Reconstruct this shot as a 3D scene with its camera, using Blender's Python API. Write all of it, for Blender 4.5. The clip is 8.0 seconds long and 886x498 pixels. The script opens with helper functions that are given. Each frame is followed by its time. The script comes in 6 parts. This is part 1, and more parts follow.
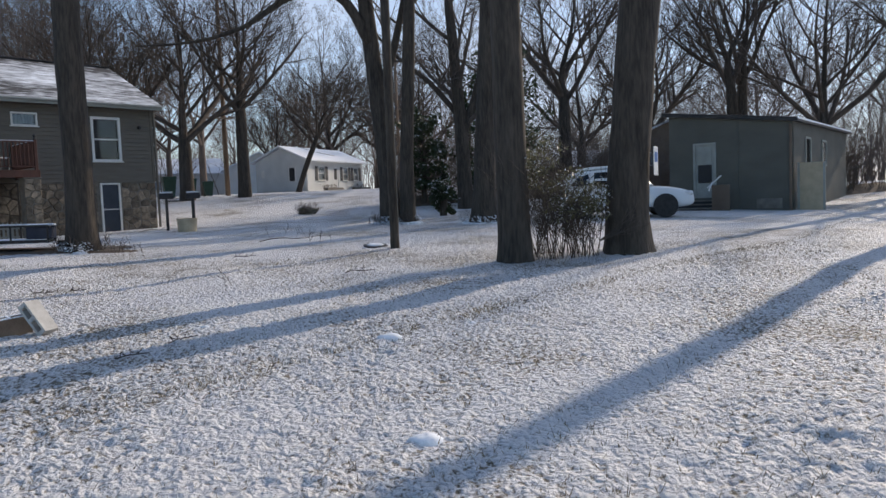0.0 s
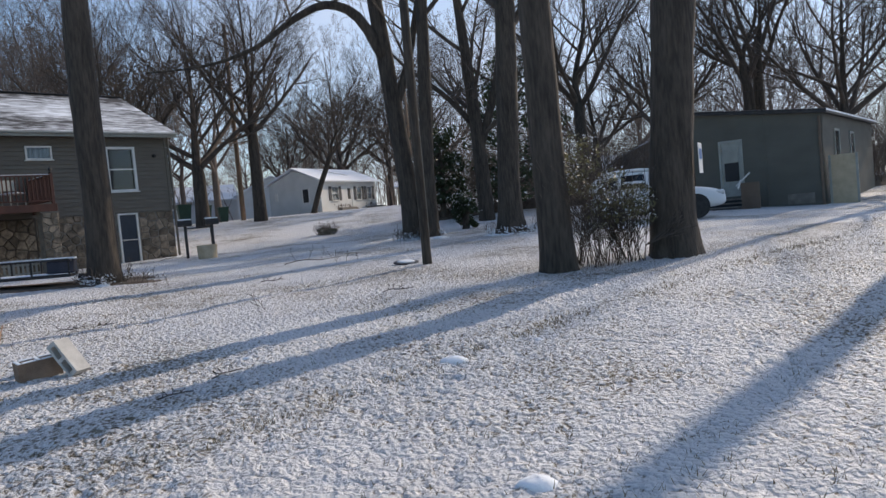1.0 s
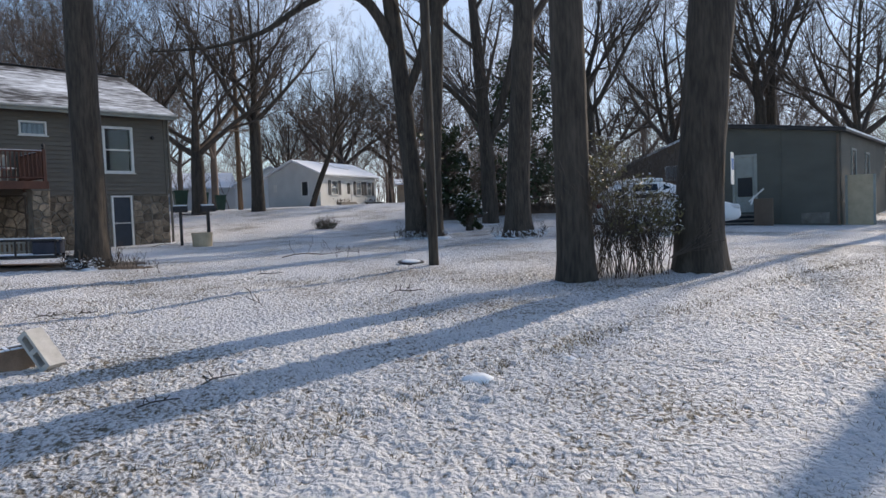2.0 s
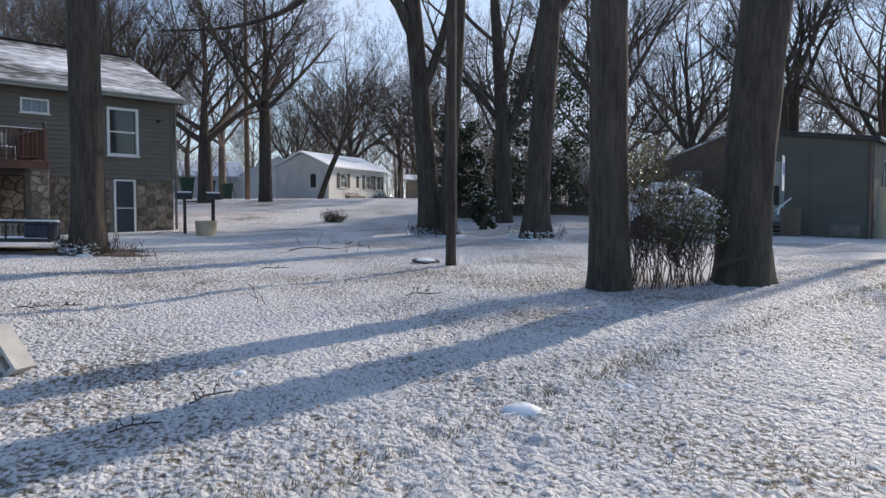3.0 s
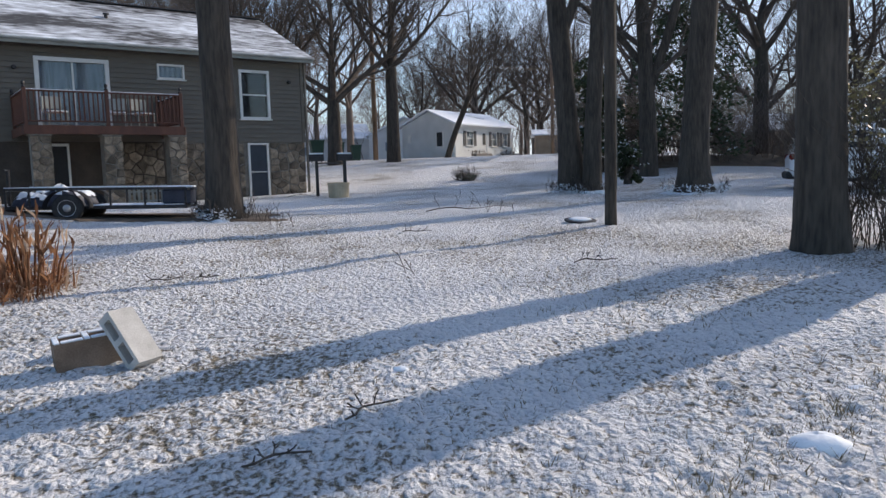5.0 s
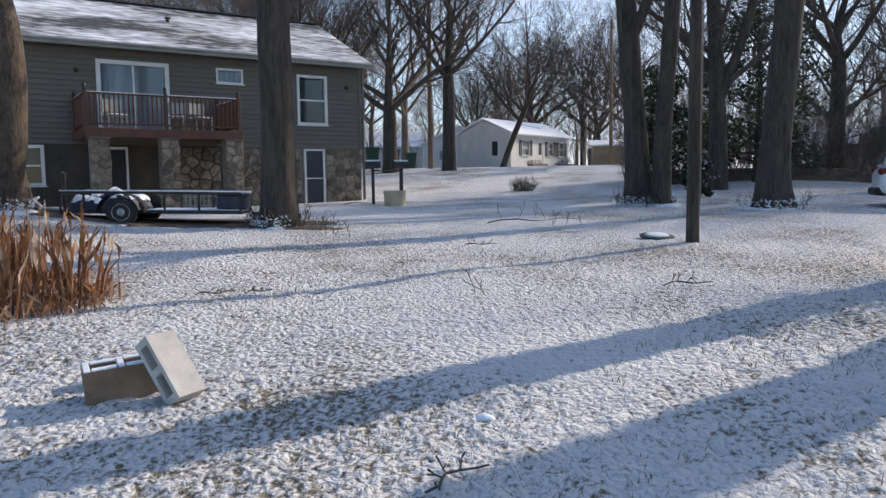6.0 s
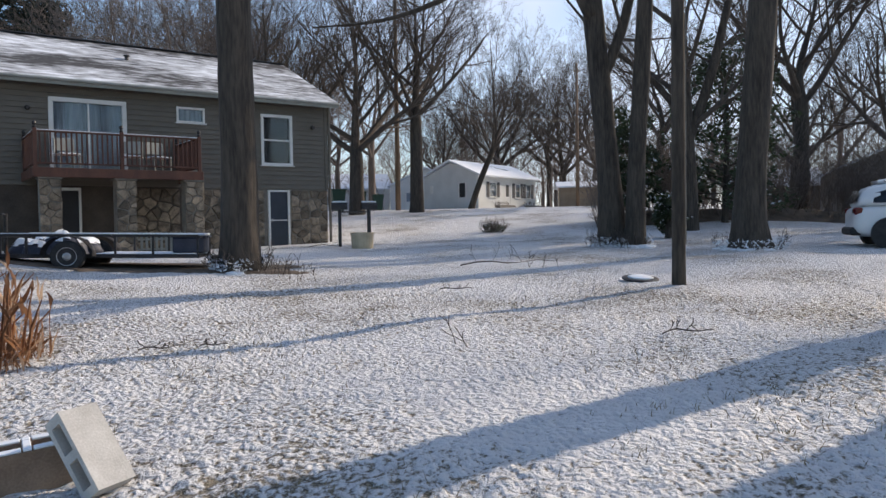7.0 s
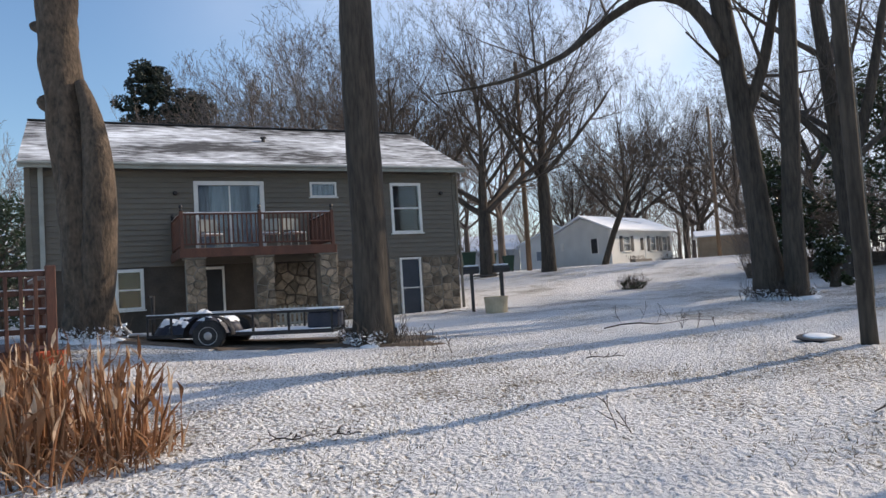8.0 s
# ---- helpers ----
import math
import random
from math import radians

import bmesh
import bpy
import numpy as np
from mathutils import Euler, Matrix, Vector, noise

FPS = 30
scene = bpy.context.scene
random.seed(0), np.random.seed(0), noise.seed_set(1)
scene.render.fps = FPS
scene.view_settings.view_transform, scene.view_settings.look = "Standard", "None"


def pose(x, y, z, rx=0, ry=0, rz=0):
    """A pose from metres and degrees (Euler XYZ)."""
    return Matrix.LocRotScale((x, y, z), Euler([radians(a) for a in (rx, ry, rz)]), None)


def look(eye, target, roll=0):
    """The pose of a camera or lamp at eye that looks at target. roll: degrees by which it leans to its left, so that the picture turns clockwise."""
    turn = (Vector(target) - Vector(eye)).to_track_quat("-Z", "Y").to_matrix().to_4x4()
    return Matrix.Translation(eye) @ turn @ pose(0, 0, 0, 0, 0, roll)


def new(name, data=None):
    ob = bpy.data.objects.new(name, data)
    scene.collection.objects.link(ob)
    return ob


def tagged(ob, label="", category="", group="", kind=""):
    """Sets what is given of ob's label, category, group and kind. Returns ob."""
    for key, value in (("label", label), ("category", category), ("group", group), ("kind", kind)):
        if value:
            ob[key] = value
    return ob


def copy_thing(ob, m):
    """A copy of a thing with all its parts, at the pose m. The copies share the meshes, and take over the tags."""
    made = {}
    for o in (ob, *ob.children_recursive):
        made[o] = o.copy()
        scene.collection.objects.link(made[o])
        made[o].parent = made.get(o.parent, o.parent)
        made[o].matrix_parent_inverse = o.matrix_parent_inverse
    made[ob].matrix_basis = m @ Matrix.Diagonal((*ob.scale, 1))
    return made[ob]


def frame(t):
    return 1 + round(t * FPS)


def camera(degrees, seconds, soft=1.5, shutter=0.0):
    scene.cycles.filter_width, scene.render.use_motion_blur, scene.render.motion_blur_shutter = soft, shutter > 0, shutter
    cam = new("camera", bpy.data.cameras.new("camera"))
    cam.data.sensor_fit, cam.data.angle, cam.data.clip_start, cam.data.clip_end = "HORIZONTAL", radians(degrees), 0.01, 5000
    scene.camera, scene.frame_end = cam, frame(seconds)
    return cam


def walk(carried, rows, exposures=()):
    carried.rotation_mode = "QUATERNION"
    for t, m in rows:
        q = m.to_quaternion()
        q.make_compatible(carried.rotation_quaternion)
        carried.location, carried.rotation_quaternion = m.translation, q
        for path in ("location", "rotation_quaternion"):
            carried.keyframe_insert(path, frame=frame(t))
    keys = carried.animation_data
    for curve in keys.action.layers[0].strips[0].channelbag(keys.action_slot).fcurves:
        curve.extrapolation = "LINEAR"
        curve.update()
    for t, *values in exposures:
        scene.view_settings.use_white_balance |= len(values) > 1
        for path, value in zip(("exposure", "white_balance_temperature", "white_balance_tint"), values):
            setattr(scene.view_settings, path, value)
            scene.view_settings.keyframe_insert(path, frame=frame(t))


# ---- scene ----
cam = camera(61.8, 8.0)
PATH = [
    (0, (0.153, 0.219, 1.53), (0.123, 2.215, 1.396), -2.3),
    (0.5, (0.0, 0.485, 1.498), (-0.037, 2.484, 1.421), -6.2),
    (1, (-0.301, 0.827, 1.505), (-0.362, 2.823, 1.413), -5.3),
    (1.5, (-0.466, 1.162, 1.492), (-0.51, 3.157, 1.361), -2.2),
    (1.7, (-0.517, 1.309, 1.492), (-0.563, 3.307, 1.402), -2.5),
    (3, (-0.856, 2.563, 1.48), (-0.916, 4.56, 1.383), 0.0),
    (3.5, (-1.025, 2.71, 1.51), (-1.207, 4.702, 1.479), -2.5),
    (4, (-1.165, 3.089, 1.483), (-1.344, 5.079, 1.403), -0.3),
    (4.5, (-1.273, 3.526, 1.447), (-1.495, 5.509, 1.311), -2.0),
    (4.7, (-1.343, 3.672, 1.441), (-1.68, 5.635, 1.26), -2.8),
    (5.8, (-1.757, 4.473, 1.412), (-2.202, 6.41, 1.191), -0.5),
    (6, (-1.836, 4.594, 1.434), (-2.357, 6.517, 1.257), -0.7),
    (6.5, (-2.028, 4.916, 1.436), (-2.495, 6.859, 1.354), -1.0),
    (7, (-2.109, 5.26, 1.413), (-2.542, 7.211, 1.348), -0.9),
    (7.5, (-2.239, 5.636, 1.487), (-2.93, 7.51, 1.589), -3.9),
    (8, (-2.393, 5.886, 1.498), (-3.152, 7.732, 1.609), -3.7),
]
walk(cam, [(t, look(eye, target, roll)) for t, eye, target, roll in PATH],
     exposures=[(0, -0.28, 6120, 13), (1.7, -0.2, 6100, 13), (3.5, -0.08, 6020, 13), (4.7, -0.08, 6000, 13), (6.0, 0.0, 6050, 13), (7.0, 0.0, 6300, 13), (8.0, 0.1, 6400, 13)])

# ---- light ----
SUN_AZ, SUN_EL = radians(41.2), radians(27.0)
world = bpy.data.worlds.new("world")
scene.world = world
world.use_nodes = True
wn = world.node_tree.nodes
sky = wn.new("ShaderNodeTexSky")
sky.sky_type = "NISHITA"
sky.sun_disc = False
sky.sun_elevation, sky.sun_rotation = SUN_EL, SUN_AZ
sky.air_density, sky.dust_density, sky.ozone_density = 1.3, 0.15, 4.5
wl = world.node_tree.links
tc = wn.new("ShaderNodeTexCoord")
dot = wn.new("ShaderNodeVectorMath")
dot.operation = "DOT_PRODUCT"
dot.inputs[1].default_value = (math.sin(SUN_AZ) * math.cos(SUN_EL), math.cos(SUN_AZ) * math.cos(SUN_EL), math.sin(SUN_EL))
wl.new(tc.outputs["Generated"], dot.inputs[0])
veil = wn.new("ShaderNodeMapRange")
veil.interpolation_type = "SMOOTHSTEP"
veil.inputs[1].default_value, veil.inputs[2].default_value, veil.inputs[4].default_value = 0.12, 0.8, 0.85
wl.new(dot.outputs["Value"], veil.inputs[0])
cirrus = wn.new("ShaderNodeTexNoise")
cirrus.inputs["Scale"].default_value, cirrus.inputs["Detail"].default_value = 5.0, 6
wl.new(tc.outputs["Generated"], cirrus.inputs[0])
thin = wn.new("ShaderNodeMapRange")
thin.inputs[1].default_value, thin.inputs[2].default_value, thin.inputs[3].default_value, thin.inputs[4].default_value = 0.35, 0.7, 0.55, 1.15
wl.new(cirrus.outputs[0], thin.inputs[0])
amount = wn.new("ShaderNodeMath")
amount.operation = "MULTIPLY"
wl.new(veil.outputs[0], amount.inputs[0])
wl.new(thin.outputs[0], amount.inputs[1])
cloud = wn.new("ShaderNodeMix")
cloud.data_type = "RGBA"
cloud.inputs[7].default_value = (5.6, 6.1, 7.0, 1)
wl.new(amount.outputs[0], cloud.inputs[0])
wl.new(sky.outputs[0], cloud.inputs[6])
wl.new(cloud.outputs[2], wn["Background"].inputs[0])
wn["Background"].inputs[1].default_value = 0.15
sun = new("sun", bpy.data.lights.new("sun", "SUN"))
sun.data.energy, sun.data.angle, sun.data.color = 4.5, radians(0.6), (1.0, 0.83, 0.62)
sun.matrix_world = look((math.sin(SUN_AZ) * math.cos(SUN_EL) * 60, math.cos(SUN_AZ) * math.cos(SUN_EL) * 60, math.sin(SUN_EL) * 60), (0, 0, 0))


# ---- materials ----
def material(name, low, high, scale=6.0, rough=0.8, stretch=(1, 1, 1), bump=0.3, bump_scale=30.0, metal=0.0, grain=0.35, vary=0.0, dist=0.02, world_space=False):
    """Two noises, coarse and fine, between two colours, with fine relief; vary: by object."""
    m = bpy.data.materials.new(name)
    m.use_nodes = True
    n, l = m.node_tree.nodes, m.node_tree.links
    b = n["Principled BSDF"]
    co = n.new("ShaderNodeNewGeometry") if world_space else n.new("ShaderNodeTexCoord")
    mp = n.new("ShaderNodeMapping")
    mp.inputs["Scale"].default_value = stretch
    l.new(co.outputs["Position" if world_space else "Object"], mp.inputs[0])
    a, f = n.new("ShaderNodeTexNoise"), n.new("ShaderNodeTexNoise")
    a.inputs["Scale"].default_value, a.inputs["Detail"].default_value = scale, 5
    f.inputs["Scale"].default_value, f.inputs["Detail"].default_value = bump_scale, 4
    l.new(mp.outputs[0], a.inputs[0])
    l.new(mp.outputs[0], f.inputs[0])
    mix = n.new("ShaderNodeMix")
    mix.inputs[0].default_value = grain
    l.new(a.outputs[0], mix.inputs[2])
    l.new(f.outputs[0], mix.inputs[3])
    ramp = n.new("ShaderNodeValToRGB")
    ramp.color_ramp.elements[0].position, ramp.color_ramp.elements[1].position = 0.34, 0.66
    ramp.color_ramp.elements[0].color, ramp.color_ramp.elements[1].color = (*low, 1), (*high, 1)
    l.new(mix.outputs[0], ramp.inputs[0])
    out = ramp.outputs[0]
    if vary:
        info, hsv, mr = n.new("ShaderNodeObjectInfo"), n.new("ShaderNodeHueSaturation"), n.new("ShaderNodeMapRange")
        mr.inputs[3].default_value, mr.inputs[4].default_value = 1 - vary, 1 + vary
        l.new(info.outputs["Random"], mr.inputs[0])
        l.new(mr.outputs[0], hsv.inputs["Value"])
        l.new(out, hsv.inputs["Color"])
        out = hsv.outputs[0]
    l.new(out, b.inputs["Base Color"])
    b.inputs["Roughness"].default_value, b.inputs["Metallic"].default_value = rough, metal
    if bump:
        bp = n.new("ShaderNodeBump")
        bp.inputs["Strength"].default_value, bp.inputs["Distance"].default_value = bump, dist
        l.new(mix.outputs[0], bp.inputs["Height"])
        l.new(bp.outputs[0], b.inputs["Normal"])
    return m


def snow_over(name, low, high, cover=0.5, scale=1.2, stretch=(1, 1, 1), soft=0.1, base_scale=8.0, fine=0.35):
    """A dark surface with snow that the wind and thaw left in patches."""
    m = material(name, low, high, base_scale, 0.85)
    n, l = m.node_tree.nodes, m.node_tree.links
    b = n["Principled BSDF"]
    base = b.inputs["Base Color"].links[0].from_socket
    co, mp = n.new("ShaderNodeTexCoord"), n.new("ShaderNodeMapping")
    mp.inputs["Scale"].default_value = stretch
    l.new(co.outputs["Object"], mp.inputs[0])
    a, f = n.new("ShaderNodeTexNoise"), n.new("ShaderNodeTexNoise")
    a.inputs["Scale"].default_value, a.inputs["Detail"].default_value = scale, 6
    f.inputs["Scale"].default_value, f.inputs["Detail"].default_value = scale * 9, 3
    l.new(mp.outputs[0], a.inputs[0])
    l.new(mp.outputs[0], f.inputs[0])
    mm = n.new("ShaderNodeMix")
    mm.inputs[0].default_value = fine
    l.new(a.outputs[0], mm.inputs[2])
    l.new(f.outputs[0], mm.inputs[3])
    mr = n.new("ShaderNodeMapRange")
    mr.inputs[1].default_value, mr.inputs[2].default_value = 1 - cover - soft, 1 - cover + soft
    l.new(mm.outputs[0], mr.inputs[0])
    mix = n.new("ShaderNodeMix")
    mix.data_type = "RGBA"
    l.new(mr.outputs[0], mix.inputs[0])
    l.new(base, mix.inputs[6])
    mix.inputs[7].default_value = (0.83, 0.86, 0.9, 1)
    l.new(mix.outputs[2], b.inputs["Base Color"])
    return m


def ground_material():
    m = bpy.data.materials.new("snowy_lawn")
    m.use_nodes = True
    n, l = m.node_tree.nodes, m.node_tree.links
    b = n["Principled BSDF"]
    geo = n.new("ShaderNodeNewGeometry")

    def noise_of(scale, detail, rough=0.5, stretch=None):
        t = n.new("ShaderNodeTexNoise")
        t.inputs["Scale"].default_value, t.inputs["Detail"].default_value, t.inputs["Roughness"].default_value = scale, detail, rough
        if stretch:
            mp = n.new("ShaderNodeMapping")
            mp.inputs["Scale"].default_value, mp.inputs["Rotation"].default_value = stretch, (0, 0, radians(-20))
            l.new(geo.outputs["Position"], mp.inputs[0])
            l.new(mp.outputs[0], t.inputs[0])
        else:
            l.new(geo.outputs["Position"], t.inputs[0])
        return t.outputs[0]

    def math_of(op, a, c):
        t = n.new("ShaderNodeMath")
        t.operation = op
        for i, v in enumerate((a, c)):
            if isinstance(v, (int, float)):
                t.inputs[i].default_value = v
            else:
                l.new(v, t.inputs[i])
        return t.outputs[0]

    warp, warped = n.new("ShaderNodeTexNoise"), n.new("ShaderNodeVectorMath")
    warp.inputs["Scale"].default_value = 9.0
    l.new(geo.outputs["Position"], warp.inputs[0])
    warped.operation = "MULTIPLY_ADD"
    warped.inputs[1].default_value = (0.07, 0.07, 0.07)
    l.new(warp.outputs["Color"], warped.inputs[0])
    l.new(geo.outputs["Position"], warped.inputs[2])
    cells = n.new("ShaderNodeTexVoronoi")
    cells.feature = "SMOOTH_F1"
    cells.inputs["Scale"].default_value, cells.inputs["Smoothness"].default_value = 20.0, 0.35
    l.new(warped.outputs[0], cells.inputs["Vector"])
    clump = cells.outputs["Distance"]
    tuft = noise_of(30.0, 4, 0.65, (1, 0.75, 1))
    patch = noise_of(0.45, 4, 0.6)
    path = noise_of(0.16, 2, 0.5, (1, 0.3, 1))
    v = math_of("ADD", math_of("MULTIPLY", clump, 0.2), math_of("MULTIPLY", tuft, 0.85))
    v = math_of("ADD", v, math_of("MULTIPLY", math_of("SUBTRACT", patch, 0.5), GRASS_PATCH))
    v = math_of("ADD", v, math_of("MULTIPLY", math_of("SUBTRACT", path, 0.5), 0.15))
    mask = n.new("ShaderNodeMapRange")
    mask.inputs[1].default_value, mask.inputs[2].default_value = GRASS_EDGE, GRASS_EDGE + 0.12
    l.new(v, mask.inputs[0])
    grass = n.new("ShaderNodeValToRGB")
    grass.color_ramp.elements[0].color, grass.color_ramp.elements[1].color = (0.055, 0.048, 0.035, 1), (0.36, 0.31, 0.23, 1)
    grass.color_ramp.elements[0].position, grass.color_ramp.elements[1].position = 0.35, 0.65
    l.new(noise_of(90.0, 2), grass.inputs[0])
    white = n.new("ShaderNodeValToRGB")
    white.color_ramp.elements[0].color, white.color_ramp.elements[1].color = (0.76, 0.76, 0.78, 1), (0.9, 0.9, 0.9, 1)
    l.new(noise_of(5.0, 4), white.inputs[0])
    mix = n.new("ShaderNodeMix")
    mix.data_type = "RGBA"
    l.new(mask.outputs[0], mix.inputs[0])
    l.new(white.outputs[0], mix.inputs[6])
    l.new(grass.outputs[0], mix.inputs[7])
    l.new(mix.outputs[2], b.inputs["Base Color"])
    b.inputs["Roughness"].default_value = 0.65
    b.inputs["Specular IOR Level"].default_value = 0.25
    bp = n.new("ShaderNodeBump")
    bp.inputs["Strength"].default_value, bp.inputs["Distance"].default_value = 1.0, 0.09
    l.new(math_of("SUBTRACT", math_of("MULTIPLY", noise_of(11.0, 6, 0.65, (0.7, 1, 1)), 0.9), math_of("ADD", math_of("MULTIPLY", clump, 0.6), math_of("MULTIPLY", tuft, 0.7))), bp.inputs["Height"])
    l.new(bp.outputs[0], b.inputs["Normal"])
    return m


def glass(name, tint=(0.9, 0.93, 0.95), rough=0.03):
    m = bpy.data.materials.new(name)
    m.use_nodes = True
    b = m.node_tree.nodes["Principled BSDF"]
    b.inputs["Base Color"].default_value = (*tint, 1)
    b.inputs["Transmission Weight"].default_value = 1.0
    b.inputs["Roughness"].default_value, b.inputs["IOR"].default_value = rough, 1.45
    return m


GRASS_PATCH, GRASS_EDGE = 0.6, 0.545
LAWN = ground_material()
BARK = material("bark", (0.024, 0.02, 0.016), (0.095, 0.077, 0.06), 5.0, 0.95, (1, 1, 0.16), 0.9, 22.0, grain=0.5, dist=0.03)
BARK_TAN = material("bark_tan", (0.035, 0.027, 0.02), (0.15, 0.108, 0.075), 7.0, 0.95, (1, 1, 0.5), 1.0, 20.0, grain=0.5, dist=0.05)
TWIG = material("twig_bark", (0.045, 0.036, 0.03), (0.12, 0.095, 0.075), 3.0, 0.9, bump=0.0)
# paler copy of twig_bark: haze of distance put into the colour
HAZED_TWIG = material("hazed_twig_bark", (0.12, 0.095, 0.08), (0.22, 0.175, 0.145), 0.6, 0.9, bump=0.0)
SNOW = material("snow", (0.76, 0.79, 0.83), (0.88, 0.9, 0.92), 5.0, 0.7, bump=0.4)
SIDING = material("grey_siding", (0.125, 0.108, 0.084), (0.162, 0.143, 0.114), 1.5, 0.6, (1, 1, 6), 0.1, 40.0)
TRIM = material("white_trim", (0.68, 0.67, 0.63), (0.8, 0.79, 0.76), 3.0, 0.5, bump=0.1)
STONE = material("field_stone", (0.085, 0.068, 0.05), (0.32, 0.255, 0.185), 5.0, 0.9, bump=0.7, vary=0.5)
MORTAR = material("mortar", (0.13, 0.118, 0.1), (0.25, 0.228, 0.195), 4.0, 0.95, bump=0.4)
ROOF = snow_over("shingles_with_snow", (0.035, 0.035, 0.038), (0.075, 0.073, 0.072), 0.47, 0.5, (0.45, 1.3, 1.3), 0.11, fine=0.45)
ROOF_WHITE = snow_over("roof_under_snow", (0.2, 0.2, 0.2), (0.3, 0.3, 0.3), 0.78, 0.7, soft=0.12)
REDWOOD = material("red_deck_stain", (0.07, 0.028, 0.018), (0.15, 0.06, 0.035), 3.0, 0.65, (1, 1, 0.3), 0.3, 40.0, vary=0.18)
# near-black; behind panes it puts the darkness of unlit rooms into colour
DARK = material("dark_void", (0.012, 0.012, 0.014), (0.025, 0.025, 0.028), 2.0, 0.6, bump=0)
GLASS = glass("window_glass")
CURTAIN = material("curtain", (0.16, 0.19, 0.22), (0.34, 0.38, 0.42), 4.0, 0.9, (6, 6, 0.4), 0.2)
BLUE_DOOR = material("dark_blue_screen", (0.02, 0.028, 0.042), (0.035, 0.045, 0.065), 3.0, 0.5, bump=0.1)
WHITE_WALL = material("white_clapboard", (0.66, 0.66, 0.62), (0.78, 0.78, 0.75), 1.0, 0.6, bump=0.1)
GABLE_GREY = material("pale_grey_clapboard", (0.56, 0.57, 0.56), (0.68, 0.69, 0.68), 1.0, 0.6, bump=0.1)
SHUTTER = material("dark_shutter", (0.03, 0.03, 0.035), (0.06, 0.06, 0.065), 4.0, 0.6)
BLOCK = material("concrete_block", (0.40, 0.385, 0.36), (0.58, 0.565, 0.535), 7.0, 0.95, bump=0.7, bump_scale=90.0, dist=0.006)
# dark brown: the shade beneath the deck is put into this wall colour
SHADED_BASEMENT = material("shaded_basement_wall", (0.05, 0.04, 0.033), (0.095, 0.078, 0.062), 2.0, 0.9)
# plain pale paint, and white parts whose shade is put into the colour
DULL_PALE = material("dull_pale_and_shaded_white", (0.27, 0.28, 0.25), (0.37, 0.38, 0.35), 3.0, 0.6, bump=0.1)
DIRTY_BLOCK = material("stained_concrete_block", (0.16, 0.105, 0.07), (0.33, 0.235, 0.165), 5.0, 0.95, bump=0.7, bump_scale=90.0, dist=0.006)
BLACK_METAL = material("black_metal", (0.02, 0.02, 0.022), (0.06, 0.055, 0.055), 6.0, 0.5, metal=0.4, bump=0.2)
STEEL = material("dull_steel", (0.35, 0.34, 0.33), (0.55, 0.54, 0.52), 6.0, 0.45, metal=0.8, bump=0.1)
RUBBER = material("rubber", (0.02, 0.02, 0.02), (0.045, 0.043, 0.042), 8.0, 0.85, bump=0.3)
NAVY = material("navy_tarp", (0.02, 0.025, 0.045), (0.05, 0.055, 0.08), 4.0, 0.6, bump=0.3)
CAR_PAINT = material("white_car_paint", (0.72, 0.73, 0.74), (0.78, 0.79, 0.8), 0.8, 0.22, bump=0)
CAR_GLASS = material("dark_car_glass", (0.01, 0.012, 0.015), (0.02, 0.022, 0.025), 1.0, 0.06, bump=0)
RED_LENS = material("red_lens", (0.09, 0.008, 0.008), (0.15, 0.012, 0.012), 5.0, 0.2, bump=0)
LAMP_LENS = material("clear_lens", (0.5, 0.52, 0.55), (0.7, 0.72, 0.75), 9.0, 0.12, bump=0)
GREY_WALL = material("olive_grey_wall", (0.09, 0.088, 0.072), (0.13, 0.126, 0.105), 0.8, 0.75, (1, 1, 2), 0.15, 30.0)
BROWN_WALL = material("brown_wall", (0.12, 0.085, 0.06), (0.19, 0.14, 0.1), 2.0, 0.8)
TAN_WALL = material("tan_shed_wall", (0.34, 0.24, 0.15), (0.46, 0.34, 0.23), 2.0, 0.8)
POLE_WOOD = material("weathered_pole", (0.14, 0.095, 0.06), (0.28, 0.19, 0.125), 4.0, 0.9, (1, 1, 0.15), 0.4)
TAN_TUB = material("tan_tub", (0.4, 0.33, 0.22), (0.55, 0.46, 0.32), 4.0, 0.7)
GREEN_BIN = material("green_bin", (0.015, 0.045, 0.03), (0.03, 0.075, 0.05), 3.0, 0.5, bump=0.1)
ORANGE = material("orange_plastic", (0.55, 0.07, 0.02), (0.7, 0.12, 0.03), 4.0, 0.45, bump=0.1)
def thin_leaf(m, tint):
    """Lets light glow through a thin leaf."""
    n, l = m.node_tree.nodes, m.node_tree.links
    b = n["Principled BSDF"]
    tr, mix = n.new("ShaderNodeBsdfTranslucent"), n.new("ShaderNodeMixShader")
    mix.inputs[0].default_value = tint
    l.new(b.inputs["Base Color"].links[0].from_socket, tr.inputs[0])
    l.new(b.outputs[0], mix.inputs[1])
    l.new(tr.outputs[0], mix.inputs[2])
    l.new(mix.outputs[0], n["Material Output"].inputs[0])
    return m


